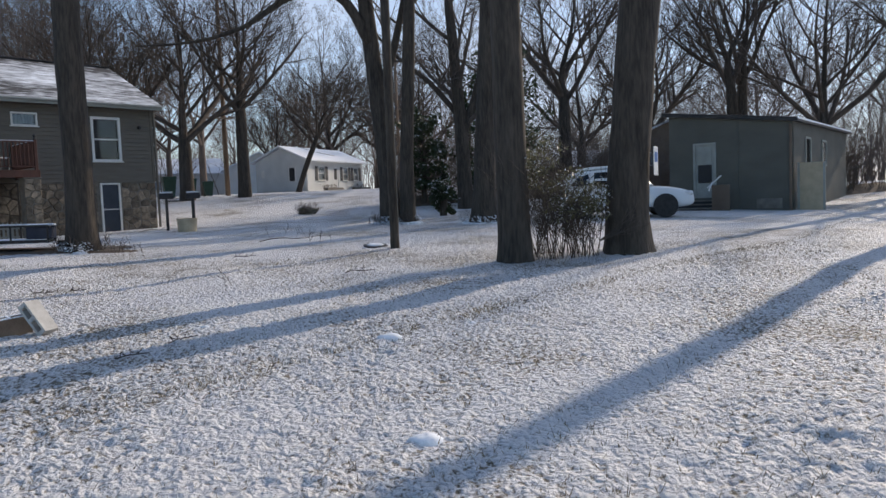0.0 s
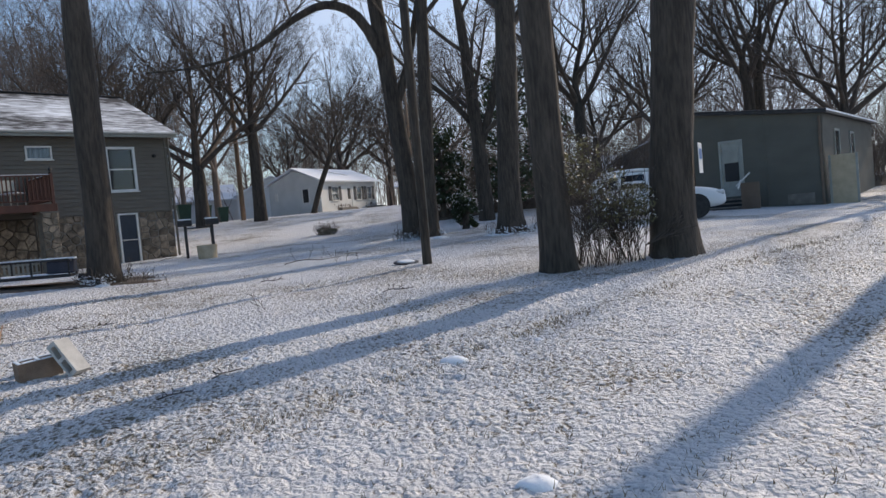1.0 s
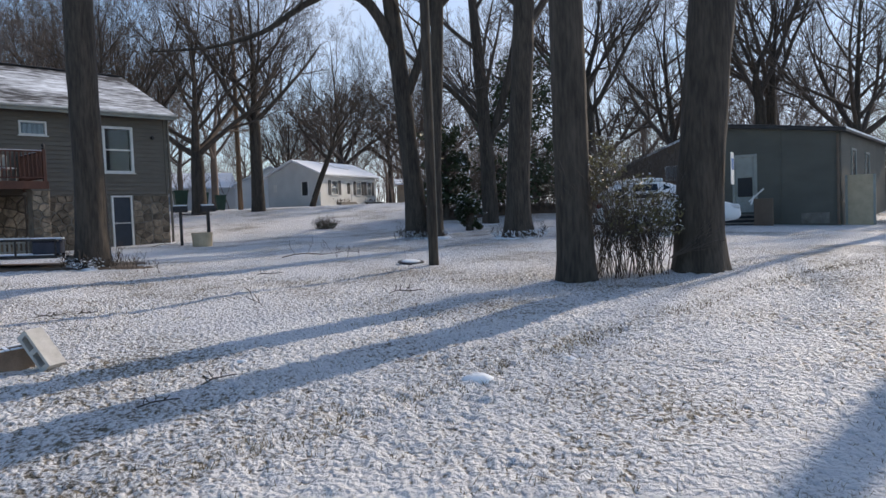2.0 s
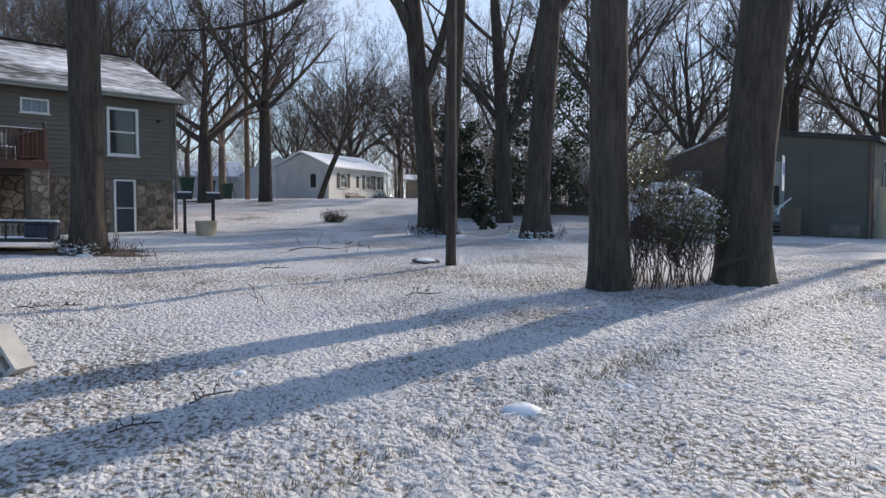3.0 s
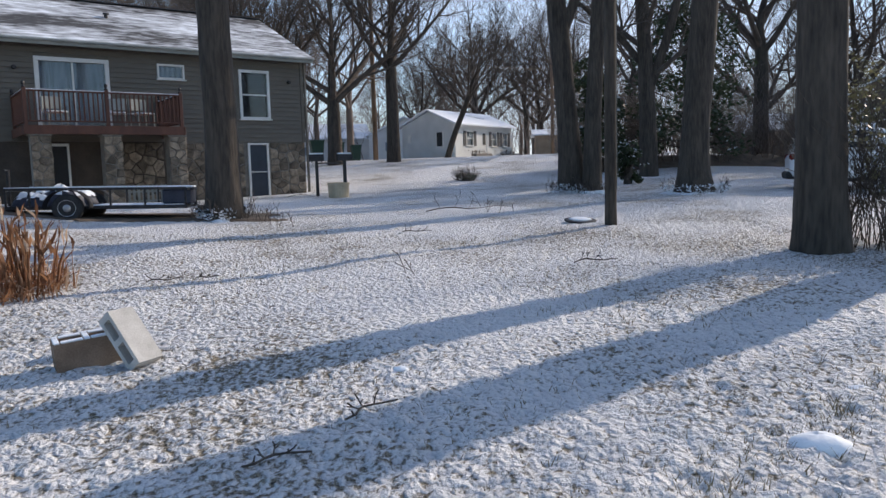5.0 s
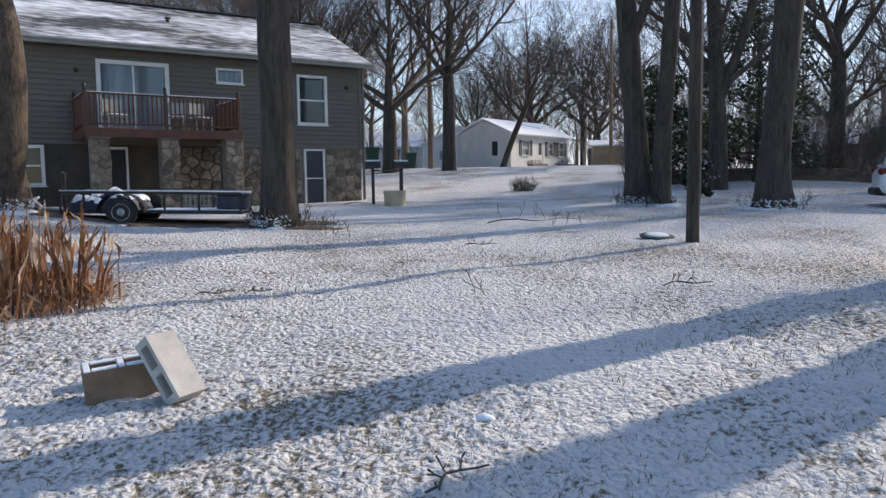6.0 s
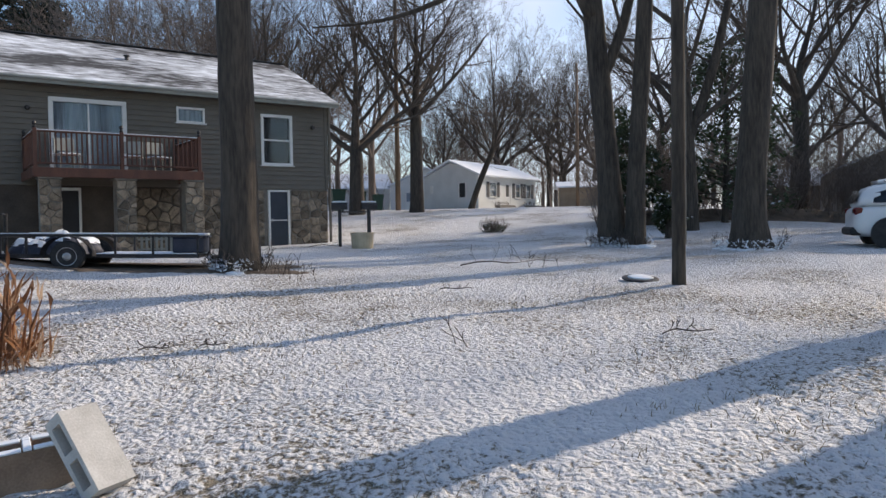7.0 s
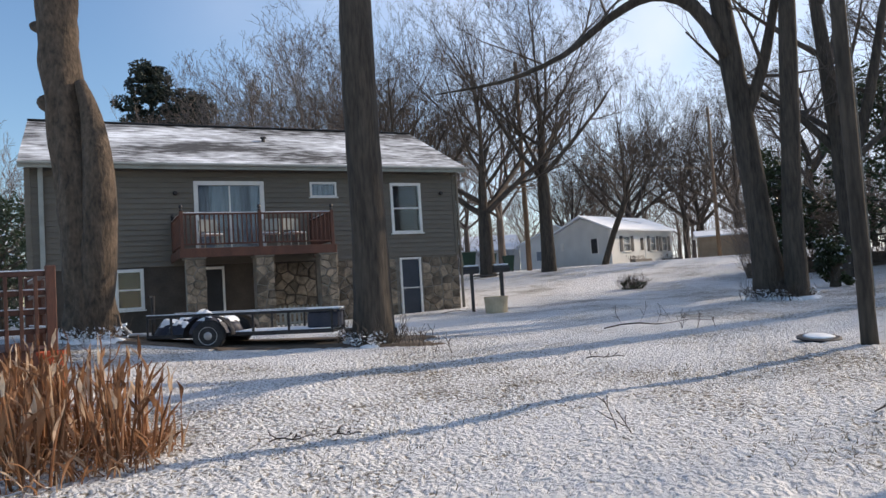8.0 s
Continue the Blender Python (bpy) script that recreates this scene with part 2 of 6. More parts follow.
def per_leaf(m, low, mid, high):
    """Each leaf its own shade."""
    n, l = m.node_tree.nodes, m.node_tree.links
    b = n["Principled BSDF"]
    old = b.inputs["Base Color"].links[0].from_socket
    geo, ramp, mix = n.new("ShaderNodeNewGeometry"), n.new("ShaderNodeValToRGB"), n.new("ShaderNodeMix")
    ramp.color_ramp.elements[0].color, ramp.color_ramp.elements[1].color = (*low, 1), (*high, 1)
    ramp.color_ramp.elements.new(0.55).color = (*mid, 1)
    l.new(geo.outputs["Random Per Island"], ramp.inputs[0])
    mix.data_type, mix.blend_type = "RGBA", "MULTIPLY"
    mix.inputs[0].default_value = 1.0
    l.new(old, mix.inputs[6])
    l.new(ramp.outputs[0], mix.inputs[7])
    l.new(mix.outputs[2], b.inputs["Base Color"])
    return m


DRY_LEAF = thin_leaf(per_leaf(material("dry_leaf", (0.65, 0.6, 0.55), (1.0, 1.0, 1.0), 9.0, 0.7, (1, 1, 0.4), 0.2, 40.0), (0.16, 0.075, 0.038), (0.52, 0.28, 0.145), (0.88, 0.72, 0.54)), 0.5)
EVERGREEN = thin_leaf(material("evergreen_leaf", (0.022, 0.034, 0.016), (0.075, 0.1, 0.045), 1.5, 0.42, bump=0.1), 0.3)
HOLLY = thin_leaf(material("holly_leaf", (0.07, 0.072, 0.035), (0.24, 0.22, 0.11), 3.0, 0.4, bump=0.1), 0.35)
DARK_PINE = material("pine_needles", (0.008, 0.014, 0.01), (0.025, 0.037, 0.022), 0.8, 0.7, bump=0)
LITTER = material("leaf_litter", (0.06, 0.045, 0.032), (0.15, 0.115, 0.085), 2.0, 0.95, bump=0.8, bump_scale=9.0)
BLUE_PRINT = material("blue_print", (0.03, 0.12, 0.35), (0.05, 0.16, 0.42), 5.0, 0.4, bump=0)


# ---- mesh helpers ----
class Build:
    def __init__(self):
        self.v, self.f = [], []

    def face(self, *pts):
        i = len(self.v)
        self.v += [tuple(p) for p in pts]
        self.f.append(tuple(range(i, i + len(pts))))

    def box(self, x0, x1, y0, y1, z0, z1, m=None, ch=0.0):
        """A box; ch: width of its chamfered edges."""
        i = len(self.v)
        if ch <= 0:
            pts = [(x, y, z) for x in (x0, x1) for y in (y0, y1) for z in (z0, z1)]
            fs = [(0, 1, 3, 2), (4, 6, 7, 5), (0, 4, 5, 1), (2, 3, 7, 6), (0, 2, 6, 4), (1, 5, 7, 3)]
        else:
            c = min(ch, 0.3 * abs(x1 - x0), 0.3 * abs(y1 - y0), 0.3 * abs(z1 - z0))
            lo, hi = (x0, y0, z0), (x1, y1, z1)
            pts, ix = [], {}
            for a in (0, 1):
                for b in (0, 1):
                    for d in (0, 1):
                        corner = [(lo, hi)[s][k] for k, s in enumerate((a, b, d))]
                        sg = [(1, -1)[s] for s in (a, b, d)]
                        for k in range(3):
                            p = [corner[q] + (0 if q == k else sg[q] * c) for q in range(3)]
                            ix[(a, b, d, k)] = len(pts)
                            pts.append(tuple(p))
            fs = []
            for k in range(3):
                for s in (0, 1):
                    ring = []
                    for u, w in ((0, 0), (1, 0), (1, 1), (0, 1)):
                        key = [0, 0, 0]
                        key[k], key[(k + 1) % 3], key[(k + 2) % 3] = s, u, w
                        ring.append(ix[(*key, k)])
                    fs.append(tuple(ring if s else ring[::-1]))
            for k in range(3):
                p, q = (k + 1) % 3, (k + 2) % 3
                for u in (0, 1):
                    for w in (0, 1):
                        e = []
                        for s in (0, 1):
                            key = [0, 0, 0]
                            key[k], key[p], key[q] = s, u, w
                            e.append((ix[(*key, p)], ix[(*key, q)]))
                        fs.append((e[0][0], e[1][0], e[1][1], e[0][1]) if u == w else (e[0][1], e[1][1], e[1][0], e[0][0]))
            for a in (0, 1):
                for b in (0, 1):
                    for d in (0, 1):
                        t = tuple(ix[(a, b, d, k)] for k in range(3))
                        fs.append(t if (a + b + d) % 2 else t[::-1])
        if m is not None:
            pts = [tuple(m @ Vector(p)) for p in pts]
        self.v += pts
        self.f += [tuple(i + k for k in f) for f in fs]

    def tube(self, pts, radii, sides=6, cap=True, wob=None):
        """A tube along points; wob(k, a, p): factor on the radius."""
        n = len(pts)
        if n < 2:
            return
        i = len(self.v)
        pts = [Vector(p) for p in pts]
        side = None
        for k, p in enumerate(pts):
            d = (pts[min(k + 1, n - 1)] - pts[max(k - 1, 0)]).normalized()
            if side is None:
                side = d.cross(Vector((0.31, 0.95, 0.05)) if abs(d.y) < 0.9 else Vector((1, 0, 0))).normalized()
            else:
                side = (side - d * side.dot(d)).normalized()
            up = d.cross(side)
            for s in range(sides):
                a = 2 * math.pi * s / sides
                r = radii[k] * (wob(k, a, p) if wob else 1)
                q = p + (side * math.cos(a) + up * math.sin(a)) * r
                self.v.append((q.x, q.y, q.z))
        for k in range(n - 1):
            for s in range(sides):
                t = (s + 1) % sides
                self.f.append((i + k * sides + s, i + k * sides + t, i + (k + 1) * sides + t, i + (k + 1) * sides + s))
        if cap:
            self.f.append(tuple(i + s for s in reversed(range(sides))))
            self.f.append(tuple(i + (n - 1) * sides + s for s in range(sides)))

    def lathe(self, prof, centre=(0, 0, 0), axis="z", sides=20):
        """A turned form; prof: radius and height."""
        i, n = len(self.v), len(prof)
        for r, hh in prof:
            for s in range(sides):
                a = 2 * math.pi * s / sides
                c, d = r * math.cos(a), r * math.sin(a)
                p = (c, d, hh) if axis == "z" else ((c, hh, d) if axis == "y" else (hh, c, d))
                self.v.append((p[0] + centre[0], p[1] + centre[1], p[2] + centre[2]))
        for k in range(n - 1):
            for s in range(sides):
                t = (s + 1) % sides
                self.f.append((i + k * sides + s, i + k * sides + t, i + (k + 1) * sides + t, i + (k + 1) * sides + s))
        self.f.append(tuple(i + s for s in reversed(range(sides))))
        self.f.append(tuple(i + (n - 1) * sides + s for s in range(sides)))

    def mesh(self, name, mat, smooth=False):
        me = bpy.data.meshes.new(name)
        me.from_pydata(self.v, [], self.f)
        me.materials.append(mat)
        if smooth:
            me.polygons.foreach_set("use_smooth", [True] * len(me.polygons))
        me.update()
        return me


def part(name, b, mat, parent=None, label="", smooth=False, at=None):
    ob = new(name, b.mesh(name, mat, smooth) if isinstance(b, Build) else b)
    if parent is not None:
        ob.parent = parent
    if at is not None:
        ob.matrix_basis = at
    return tagged(ob, label, kind="stuff" if name.endswith("_mass") else "")


def boxes(name, rows, mat, parent, ch=0.006, label=""):
    b = Build()
    for r in rows:
        b.box(*r, ch=ch)
    return part(name, b, mat, parent, label)


def thing(name, m, label, category, group="", kind=""):
    ob = new(name)
    ob.matrix_basis = m
    return tagged(ob, label, category, group, kind)


# ---- ground ----
def sm(a, b, v):
    t = min(1.0, max(0.0, (v - a) / (b - a)))
    return t * t * (3 - 2 * t)


def h(x, y):
    """Height of the lawn: a gentle rise, a bank before the far street, a swell beside the red deck."""
    z = 0.1 + 0.03 * max(0, min(y, 32) - 3)
    bank = 1 - 0.6 * sm(2, 12, x)
    z += bank * (0.093 * max(0, min(y, 46) - 32) + 0.025 * max(0, min(y, 64) - 46))
    z += 0.035 * max(0, min(-x - 5, 8)) * (1 - sm(17, 26, y)) * sm(4, 11, y)
    z -= 0.02 * max(0, min(x - 2, 14)) * sm(14, 24, y) * (1 - sm(34, 50, y))
    z += 0.3 * math.exp(-((x + 12.9) ** 2 / 5 + (y - 15.0) ** 2 / 3))
    return z


def spread(lo, hi, step, far):
    out = list(np.arange(lo, hi, step))
    for sgn in (-1, 1):
        p, d = (lo, step) if sgn < 0 else (hi, step)
        while abs(p) < far:
            d *= 1.03 if d < 0.12 else 1.16
            p += sgn * d
            out.append(p)
    return sorted(out)


def build_ground():
    xs, ys = spread(-7.2, 5.2, 0.03, 1600), spread(2.6, 9.0, 0.03, 1600)
    b = Build()
    for y in ys:
        for x in xs:
            z = h(x, y)
            dd = math.hypot(x + 1, y - 5)
            if dd < 40:
                k = 1 - sm(20, 40, dd)
                near = 1 - sm(11, 17, dd)
                z += 0.05 * k * noise.noise((x * 0.5, y * 0.5, 0))
                if near > 0:
                    z += near * (0.75 + 0.6 * noise.noise((x * 0.7, y * 0.7, 11))) * (0.026 * noise.noise((x * 4.5, y * 4.5, 3)) + 0.024 * noise.noise((x * 9.5, y * 9.5, 7)) + 0.02 * noise.noise((x * 17, y * 21, 5)) + 0.036 * (0.35 - noise.voronoi((x * 14 + 0.6 * noise.noise((x * 6, y * 6, 1)), y * 14, 0.3))[0][0]))
            b.v.append((x, y, z))
    nx = len(xs)
    for j in range(len(ys) - 1):
        for i in range(nx - 1):
            a = j * nx + i
            b.f.append((a, a + 1, a + nx + 1, a + nx))
    g = part("ground", b, LAWN, smooth=True)
    tagged(g, "lawn under thin patchy snow with grass showing through", "ground", kind="structure")


build_ground()


# ---- trees ----
def bend(ctrl, n):
    """Smooth points and radii through a few (x, y, z, r)."""
    out = []
    m = len(ctrl) - 1
    for k in range(n + 1):
        u = k / n * m
        i = min(int(u), m - 1)
        f = u - i
        p = [np.array(ctrl[max(0, min(m, j))], float) for j in (i - 1, i, i + 1, i + 2)]
        out.append(0.5 * (2 * p[1] + (p[2] - p[0]) * f + (2 * p[0] - 5 * p[1] + 4 * p[2] - p[3]) * f * f + (3 * p[1] - p[0] - 3 * p[2] + p[3]) * f ** 3))
    return [tuple(q[:3]) for q in out], [max(0.004, q[3]) for q in out]


def branch(b, rng, p, d, length, r, level, top, kids, droop=0.0, sides=(7, 5, 3, 3, 3, 3), bare=0.25, thin=0.005):
    """One bough with its boughs, down to twigs no thinner than thin."""
    n = (7, 5, 3, 2, 1, 1)[level]
    pts, rad = [p.copy()], [r]
    q, e = p.copy(), d.copy()
    for k in range(n):
        e = (e + Vector((rng.uniform(-1, 1), rng.uniform(-1, 1), rng.uniform(-0.6, 0.8) + 0.35 - droop)) * (0.11 + 0.035 * level)).normalized()
        q = q + e * (length / n)
        pts.append(q.copy())
        rad.append(max(thin * 0.8, r * (1 - 0.82 * (k + 1) / n)))
    b.tube(pts, rad, sides[level], cap=False)
    if level >= top:
        return
    for c in range(kids[level]):
        u = bare + (1 - bare) * (c + rng.random()) / kids[level]
        i = min(int(u * n), n - 1)
        f = u * n - i
        s = pts[i].lerp(pts[i + 1], f)
        rr = rad[i] * (1 - f) + rad[i + 1] * f
        axis = (pts[i + 1] - pts[i]).normalized()
        perp = axis.cross(Vector((rng.uniform(-1, 1), rng.uniform(-1, 1), rng.uniform(-1, 1)))).normalized()
        ang = rng.uniform(0.5, 1.0)
        nd = (axis * math.cos(ang) + perp * math.sin(ang) + Vector((0, 0, 0.15))).normalized()
        branch(b, rng, s, nd, length * rng.uniform(0.42, 0.68) * (1 - 0.35 * u), max(thin, rr * 0.62), level + 1, top, kids, droop, sides, 0.15, thin)


def trunk_mesh(ctrl, sides=26, step=0.16, flare=0.55, seed=0, rough=0.07):
    """A trunk with furrowed bark and spreading roots."""
    total = sum((Vector(a[:3]) - Vector(c[:3])).length for a, c in zip(ctrl, ctrl[1:]))
    pts, rad = bend(ctrl, max(6, int(total / step)))
    z0 = ctrl[0][2]

    def wob(k, a, p):
        up = p.z - z0
        root = flare * math.exp(-max(0, up) / 0.36) * (0.6 + 0.5 * math.cos(a * 5 + seed) + 0.25 * math.cos(a * 3 + seed * 2))
        ridge = noise.noise((math.cos(a) * 5 + seed, math.sin(a) * 5, p.z * 0.9)) + 0.6 * noise.noise((math.cos(a) * 11, math.sin(a) * 11 + seed, p.z * 2.2))
        return 1 + max(0, root) + rough * ridge

    b = Build()
    b.tube(pts, rad, sides, True, wob)
    return b, pts, rad


def near_tree(ctrl, label, bark=BARK, limbs=(), crown_from=7.5, crown=9, seed=1, flare=0.55, kids=(6, 5, 4, 3), group="", top=3, reach=5.0, sides=26, twiggy=True, rough=0.07):
    base = ctrl[0]
    t = thing("tree", pose(base[0], base[1], 0), label, "tree", group)
    local = [(c[0] - base[0], c[1] - base[1], c[2], c[3]) for c in ctrl]
    b, pts, rad = trunk_mesh(local, sides, seed=seed, flare=flare, rough=rough)
    part("trunk", b, bark, t, smooth=True)
    rng = random.Random(seed)
    for lim in limbs:
        lp, lr = bend([(c[0] - base[0], c[1] - base[1], c[2], c[3]) for c in lim], 18)
        lb = Build()
        lb.tube(lp, lr, 10, True, lambda k, a, p: 1 + 0.08 * noise.noise((a, p.x * 2, p.z * 2)))
        part("limb", lb, bark, t, smooth=True)
        tb = Build()
        for c in range(9 if twiggy else 0):
            i = rng.randrange(5, 18)
            d = Vector((rng.uniform(-1, 1), rng.uniform(-0.6, 0.6), rng.uniform(-0.2, 1))).normalized()
            branch(tb, rng, Vector(lp[i]), d, rng.uniform(1.2, 2.8), lr[i] * 0.45, 2, 4, (0, 0, 5, 4), 0.1)
        if twiggy:
            part("twig_mass", tb, TWIG, t)
    cb = Build()
    idx = [i for i, p in enumerate(pts) if p[2] > crown_from] or [len(pts) - 1]
    for c in range(crown):
        i = idx[min(len(idx) - 1, int(len(idx) * (c + rng.random()) / crown))]
        a = c * 2.4 + rng.uniform(-0.5, 0.5)
        d = Vector((math.cos(a), math.sin(a), rng.uniform(0.5, 1.2))).normalized()
        branch(cb, rng, Vector(pts[i]), d, reach * rng.uniform(0.7, 1.2), rad[i] * 0.45, 0, top, kids)
    if crown:
        part("crown", cb, TWIG, t)
    return t


def wild_tree(height, r, fork, seed, limbs=8, kids=(6, 5, 4, 3), lean=(0, 0), spread_up=0.9, mat=TWIG, top=4, droop=0.0, reach=0.5, thin=0.009):
    """A whole bare tree about its foot: a trunk that breaks into boughs at the height fork."""
    rng = random.Random(seed)
    t = new("tree")
    ctrl = [(0, 0, -0.4, r * 1.15), (lean[0] * 0.5 * fork / height, lean[1] * 0.5 * fork / height, fork * 0.5, r), (lean[0] * fork / height, lean[1] * fork / height, fork, r * 0.9), (lean[0] * (fork * 1.2 + 0.8) / height + rng.uniform(-0.3, 0.3), lean[1] * (fork * 1.2 + 0.8) / height, fork * 1.2 + 0.8, r * 0.5),
            (lean[0] * 0.6 + rng.uniform(-0.9, 0.9), lean[1] * 0.6 + rng.uniform(-0.6, 0.6), height * 0.55, r * 0.2), (lean[0] + rng.uniform(-1, 1), lean[1], height * 0.82, 0.015)]
    b, pts, rad = trunk_mesh(ctrl, 12, 0.4, 0.35, seed, 0.04)
    part("trunk", b, mat if mat is HAZED_TWIG else BARK, t, smooth=True)
    cb = Build()
    idx = [i for i, p in enumerate(pts) if p[2] > fork]
    for c in range(limbs):
        u = (c + rng.random() * 0.7) / limbs
        i = idx[min(len(idx) - 2, int(len(idx) * (0.75 * u if c >= 4 else 0.03 * c)))]
        a = c * 2.4 + rng.uniform(-0.4, 0.4)
        d = Vector((math.cos(a), math.sin(a), spread_up * rng.uniform(0.6, 1.4))).normalized()
        branch(cb, rng, Vector(pts[i]), d, height * reach * rng.uniform(0.75, 1.15) * (1 - 0.45 * u), r * 0.46 if c < 4 else rad[i] * 0.6, 0, top, kids, droop, thin=thin)
    part("crown", cb, mat, t)
    return t


# near trunks
near_tree([(-8.42, 17.2, 0.45, 0.34), (-8.4, 17.2, 2.4, 0.31), (-8.42, 17.18, 5.5, 0.29), (-8.35, 17.2, 9, 0.25), (-8.2, 17.3, 14, 0.14)],
          "tall straight grey-brown tree trunk with snow at its foot", crown_from=8.5, seed=3, flare=0.45)
near_tree([(1.25, 13.4, 0.2, 0.31), (1.22, 13.4, 2.0, 0.275), (1.2, 13.4, 5.0, 0.265), (1.2, 13.4, 9, 0.23), (1.3, 13.4, 15, 0.1)],
          "tall dark straight tree trunk in shade beside a bush", crown_from=9.5, seed=5, flare=0.3)
near_tree([(3.36, 13.95, 0.2, 0.43), (3.42, 13.95, 2.0, 0.37), (3.75, 14.0, 5.5, 0.36), (4.1, 14.0, 9, 0.3), (4.4, 14, 15, 0.12)],
          "thick brown tree trunk leaning slightly, with roots in snow", crown_from=9.5, seed=8, flare=0.45)
near_tree([(-1.93, 25.8, 0.5, 0.4), (-2.08, 25.8, 3.0, 0.3), (-2.33, 25.8, 6.0, 0.28), (-2.63, 25.8, 9.5, 0.23), (-2.98, 25.6, 15, 0.1)],
          "tall forked tree with a long arching snow-topped bough", crown_from=11.0, seed=11, flare=0.3,
          limbs=([(-2.44, 25.7, 6.9, 0.2), (-3.18, 25.6, 8.3, 0.17), (-4.18, 25.5, 8.75, 0.14), (-5.28, 25.3, 8.3, 0.11), (-6.48, 25.1, 7.5, 0.08), (-8.08, 24.8, 7.0, 0.05), (-9.98, 24.6, 6.9, 0.02)],
                 [(-2.23, 25.8, 5.2, 0.17), (-1.68, 25.9, 6.6, 0.14), (-1.18, 25.9, 8.6, 0.1), (-0.68, 25.9, 11, 0.05)]))
near_tree([(-1.4, 25.5, 0.5, 0.29), (-1.33, 25.5, 3.0, 0.225), (-1.15, 25.5, 6.0, 0.215), (-0.95, 25.5, 9.5, 0.17), (-0.55, 25.6, 15, 0.08)],
          "tall dark tree trunk close beside a forked tree", crown_from=8.0, seed=13, flare=0.35)
near_tree([(1.2, 24.0, 0.4, 0.47), (1.22, 24.0, 2.2, 0.35), (1.5, 24.0, 6.5, 0.32), (1.7, 24, 10, 0.26), (2.0, 24, 16, 0.1)],
          "thick tree trunk with snow on its flared roots", crown_from=6.5, seed=17, flare=0.9)
near_tree([(0.75, 33.0, 0.6, 0.36), (0.7, 33, 3.5, 0.3), (0.5, 33, 7.5, 0.24), (0.2, 33, 12, 0.15), (0, 33, 17, 0.05)],
          "dark forked tree before the evergreen thicket", crown_from=4.0, seed=19, flare=0.3, crown=12,
          limbs=([(0.7, 33, 4.2, 0.2), (1.5, 33, 6.5, 0.17), (2.2, 33, 9.5, 0.12), (3.0, 33, 13, 0.05)],
                 [(0.7, 33, 5.0, 0.14), (-0.6, 33, 6.6, 0.11), (-2.2, 33, 8.0, 0.07), (-3.8, 33, 10, 0.03)]))
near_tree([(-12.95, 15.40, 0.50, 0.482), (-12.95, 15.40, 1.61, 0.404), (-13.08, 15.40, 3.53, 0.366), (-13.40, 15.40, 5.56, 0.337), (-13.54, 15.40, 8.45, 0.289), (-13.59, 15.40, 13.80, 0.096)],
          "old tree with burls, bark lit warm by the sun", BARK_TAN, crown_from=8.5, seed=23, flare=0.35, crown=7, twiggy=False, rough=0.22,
          limbs=([(-12.84, 15.35, 1.18, 0.289), (-12.63, 15.35, 2.68, 0.289), (-12.58, 15.35, 3.85, 0.260), (-12.74, 15.40, 4.82, 0.193), (-13.00, 15.40, 5.56, 0.096)],
                 [(-13.48, 15.35, 5.14, 0.154), (-13.75, 15.29, 5.30, 0.145), (-13.83, 15.29, 5.35, 0.049)],
                 [(-13.54, 15.29, 6.53, 0.115), (-13.86, 15.24, 6.69, 0.096), (-13.91, 15.24, 6.74, 0.029)]))
# trees beyond the walk's edge whose shadows cross the lawn
near_tree([(12.6, 18.1, 0.2, 0.34), (12.45, 18.3, 3, 0.27), (12.38, 18.37, 5.5, 0.24), (12.62, 18.2, 9, 0.19), (12.45, 18.33, 14, 0.13), (12.1, 18.5, 19, 0.07)], "tall tree beyond the lawn's edge", crown_from=12.5, seed=29)
near_tree([(22.5, 34.8, 0.2, 0.4), (22.5, 34.8, 5, 0.34), (22.5, 34.8, 16, 0.12)], "tall tree beside the low grey building", crown_from=8, seed=31)

# far bare trees
variants = [wild_tree(16, 0.36, 3.0, 41, 13, (9, 6, 4, 2), reach=0.6, spread_up=0.85, thin=0.0055), wild_tree(17, 0.32, 4.4, 42, 13, (9, 6, 4, 2), reach=0.48, spread_up=1.0, thin=0.0055),
            wild_tree(18, 0.42, 3.4, 44, 13, (9, 6, 4, 2), reach=0.56, spread_up=0.85, thin=0.0055), wild_tree(14, 0.25, 4.0, 43, 11, (8, 6, 3, 2), spread_up=1.1, reach=0.48, thin=0.0055),
            wild_tree(17, 0.26, 3.6, 49, 12, (8, 6, 3, 2), spread_up=0.9, reach=0.54, mat=HAZED_TWIG, thin=0.008)]
far_variants = [wild_tree(14, 0.22, 3.5, 45, 10, (7, 5, 3), spread_up=1.0, mat=HAZED_TWIG, reach=0.56, top=3, thin=0.013), wild_tree(16, 0.26, 3.4, 46, 11, (7, 5, 3), spread_up=0.9, mat=HAZED_TWIG, reach=0.56, top=3, thin=0.013),
                wild_tree(12, 0.18, 2.4, 47, 10, (7, 5, 3), spread_up=1.0, mat=HAZED_TWIG, reach=0.6, top=3, thin=0.013), wild_tree(17, 0.28, 4.2, 48, 11, (7, 5, 3), mat=HAZED_TWIG, reach=0.5, top=3, thin=0.013)]
TREE_LABEL = "bare winter tree with dense fine twigs against the sky"


def plant_tree(v, x, y, s=1.0, rz=0.0, label=TREE_LABEL, group="bare trees"):
    t = copy_thing(v, pose(x, y, h(x, y) - 0.05, 0, 0, rz))
    t.scale = (s, s, s)
    return tagged(t, label, "tree", group)


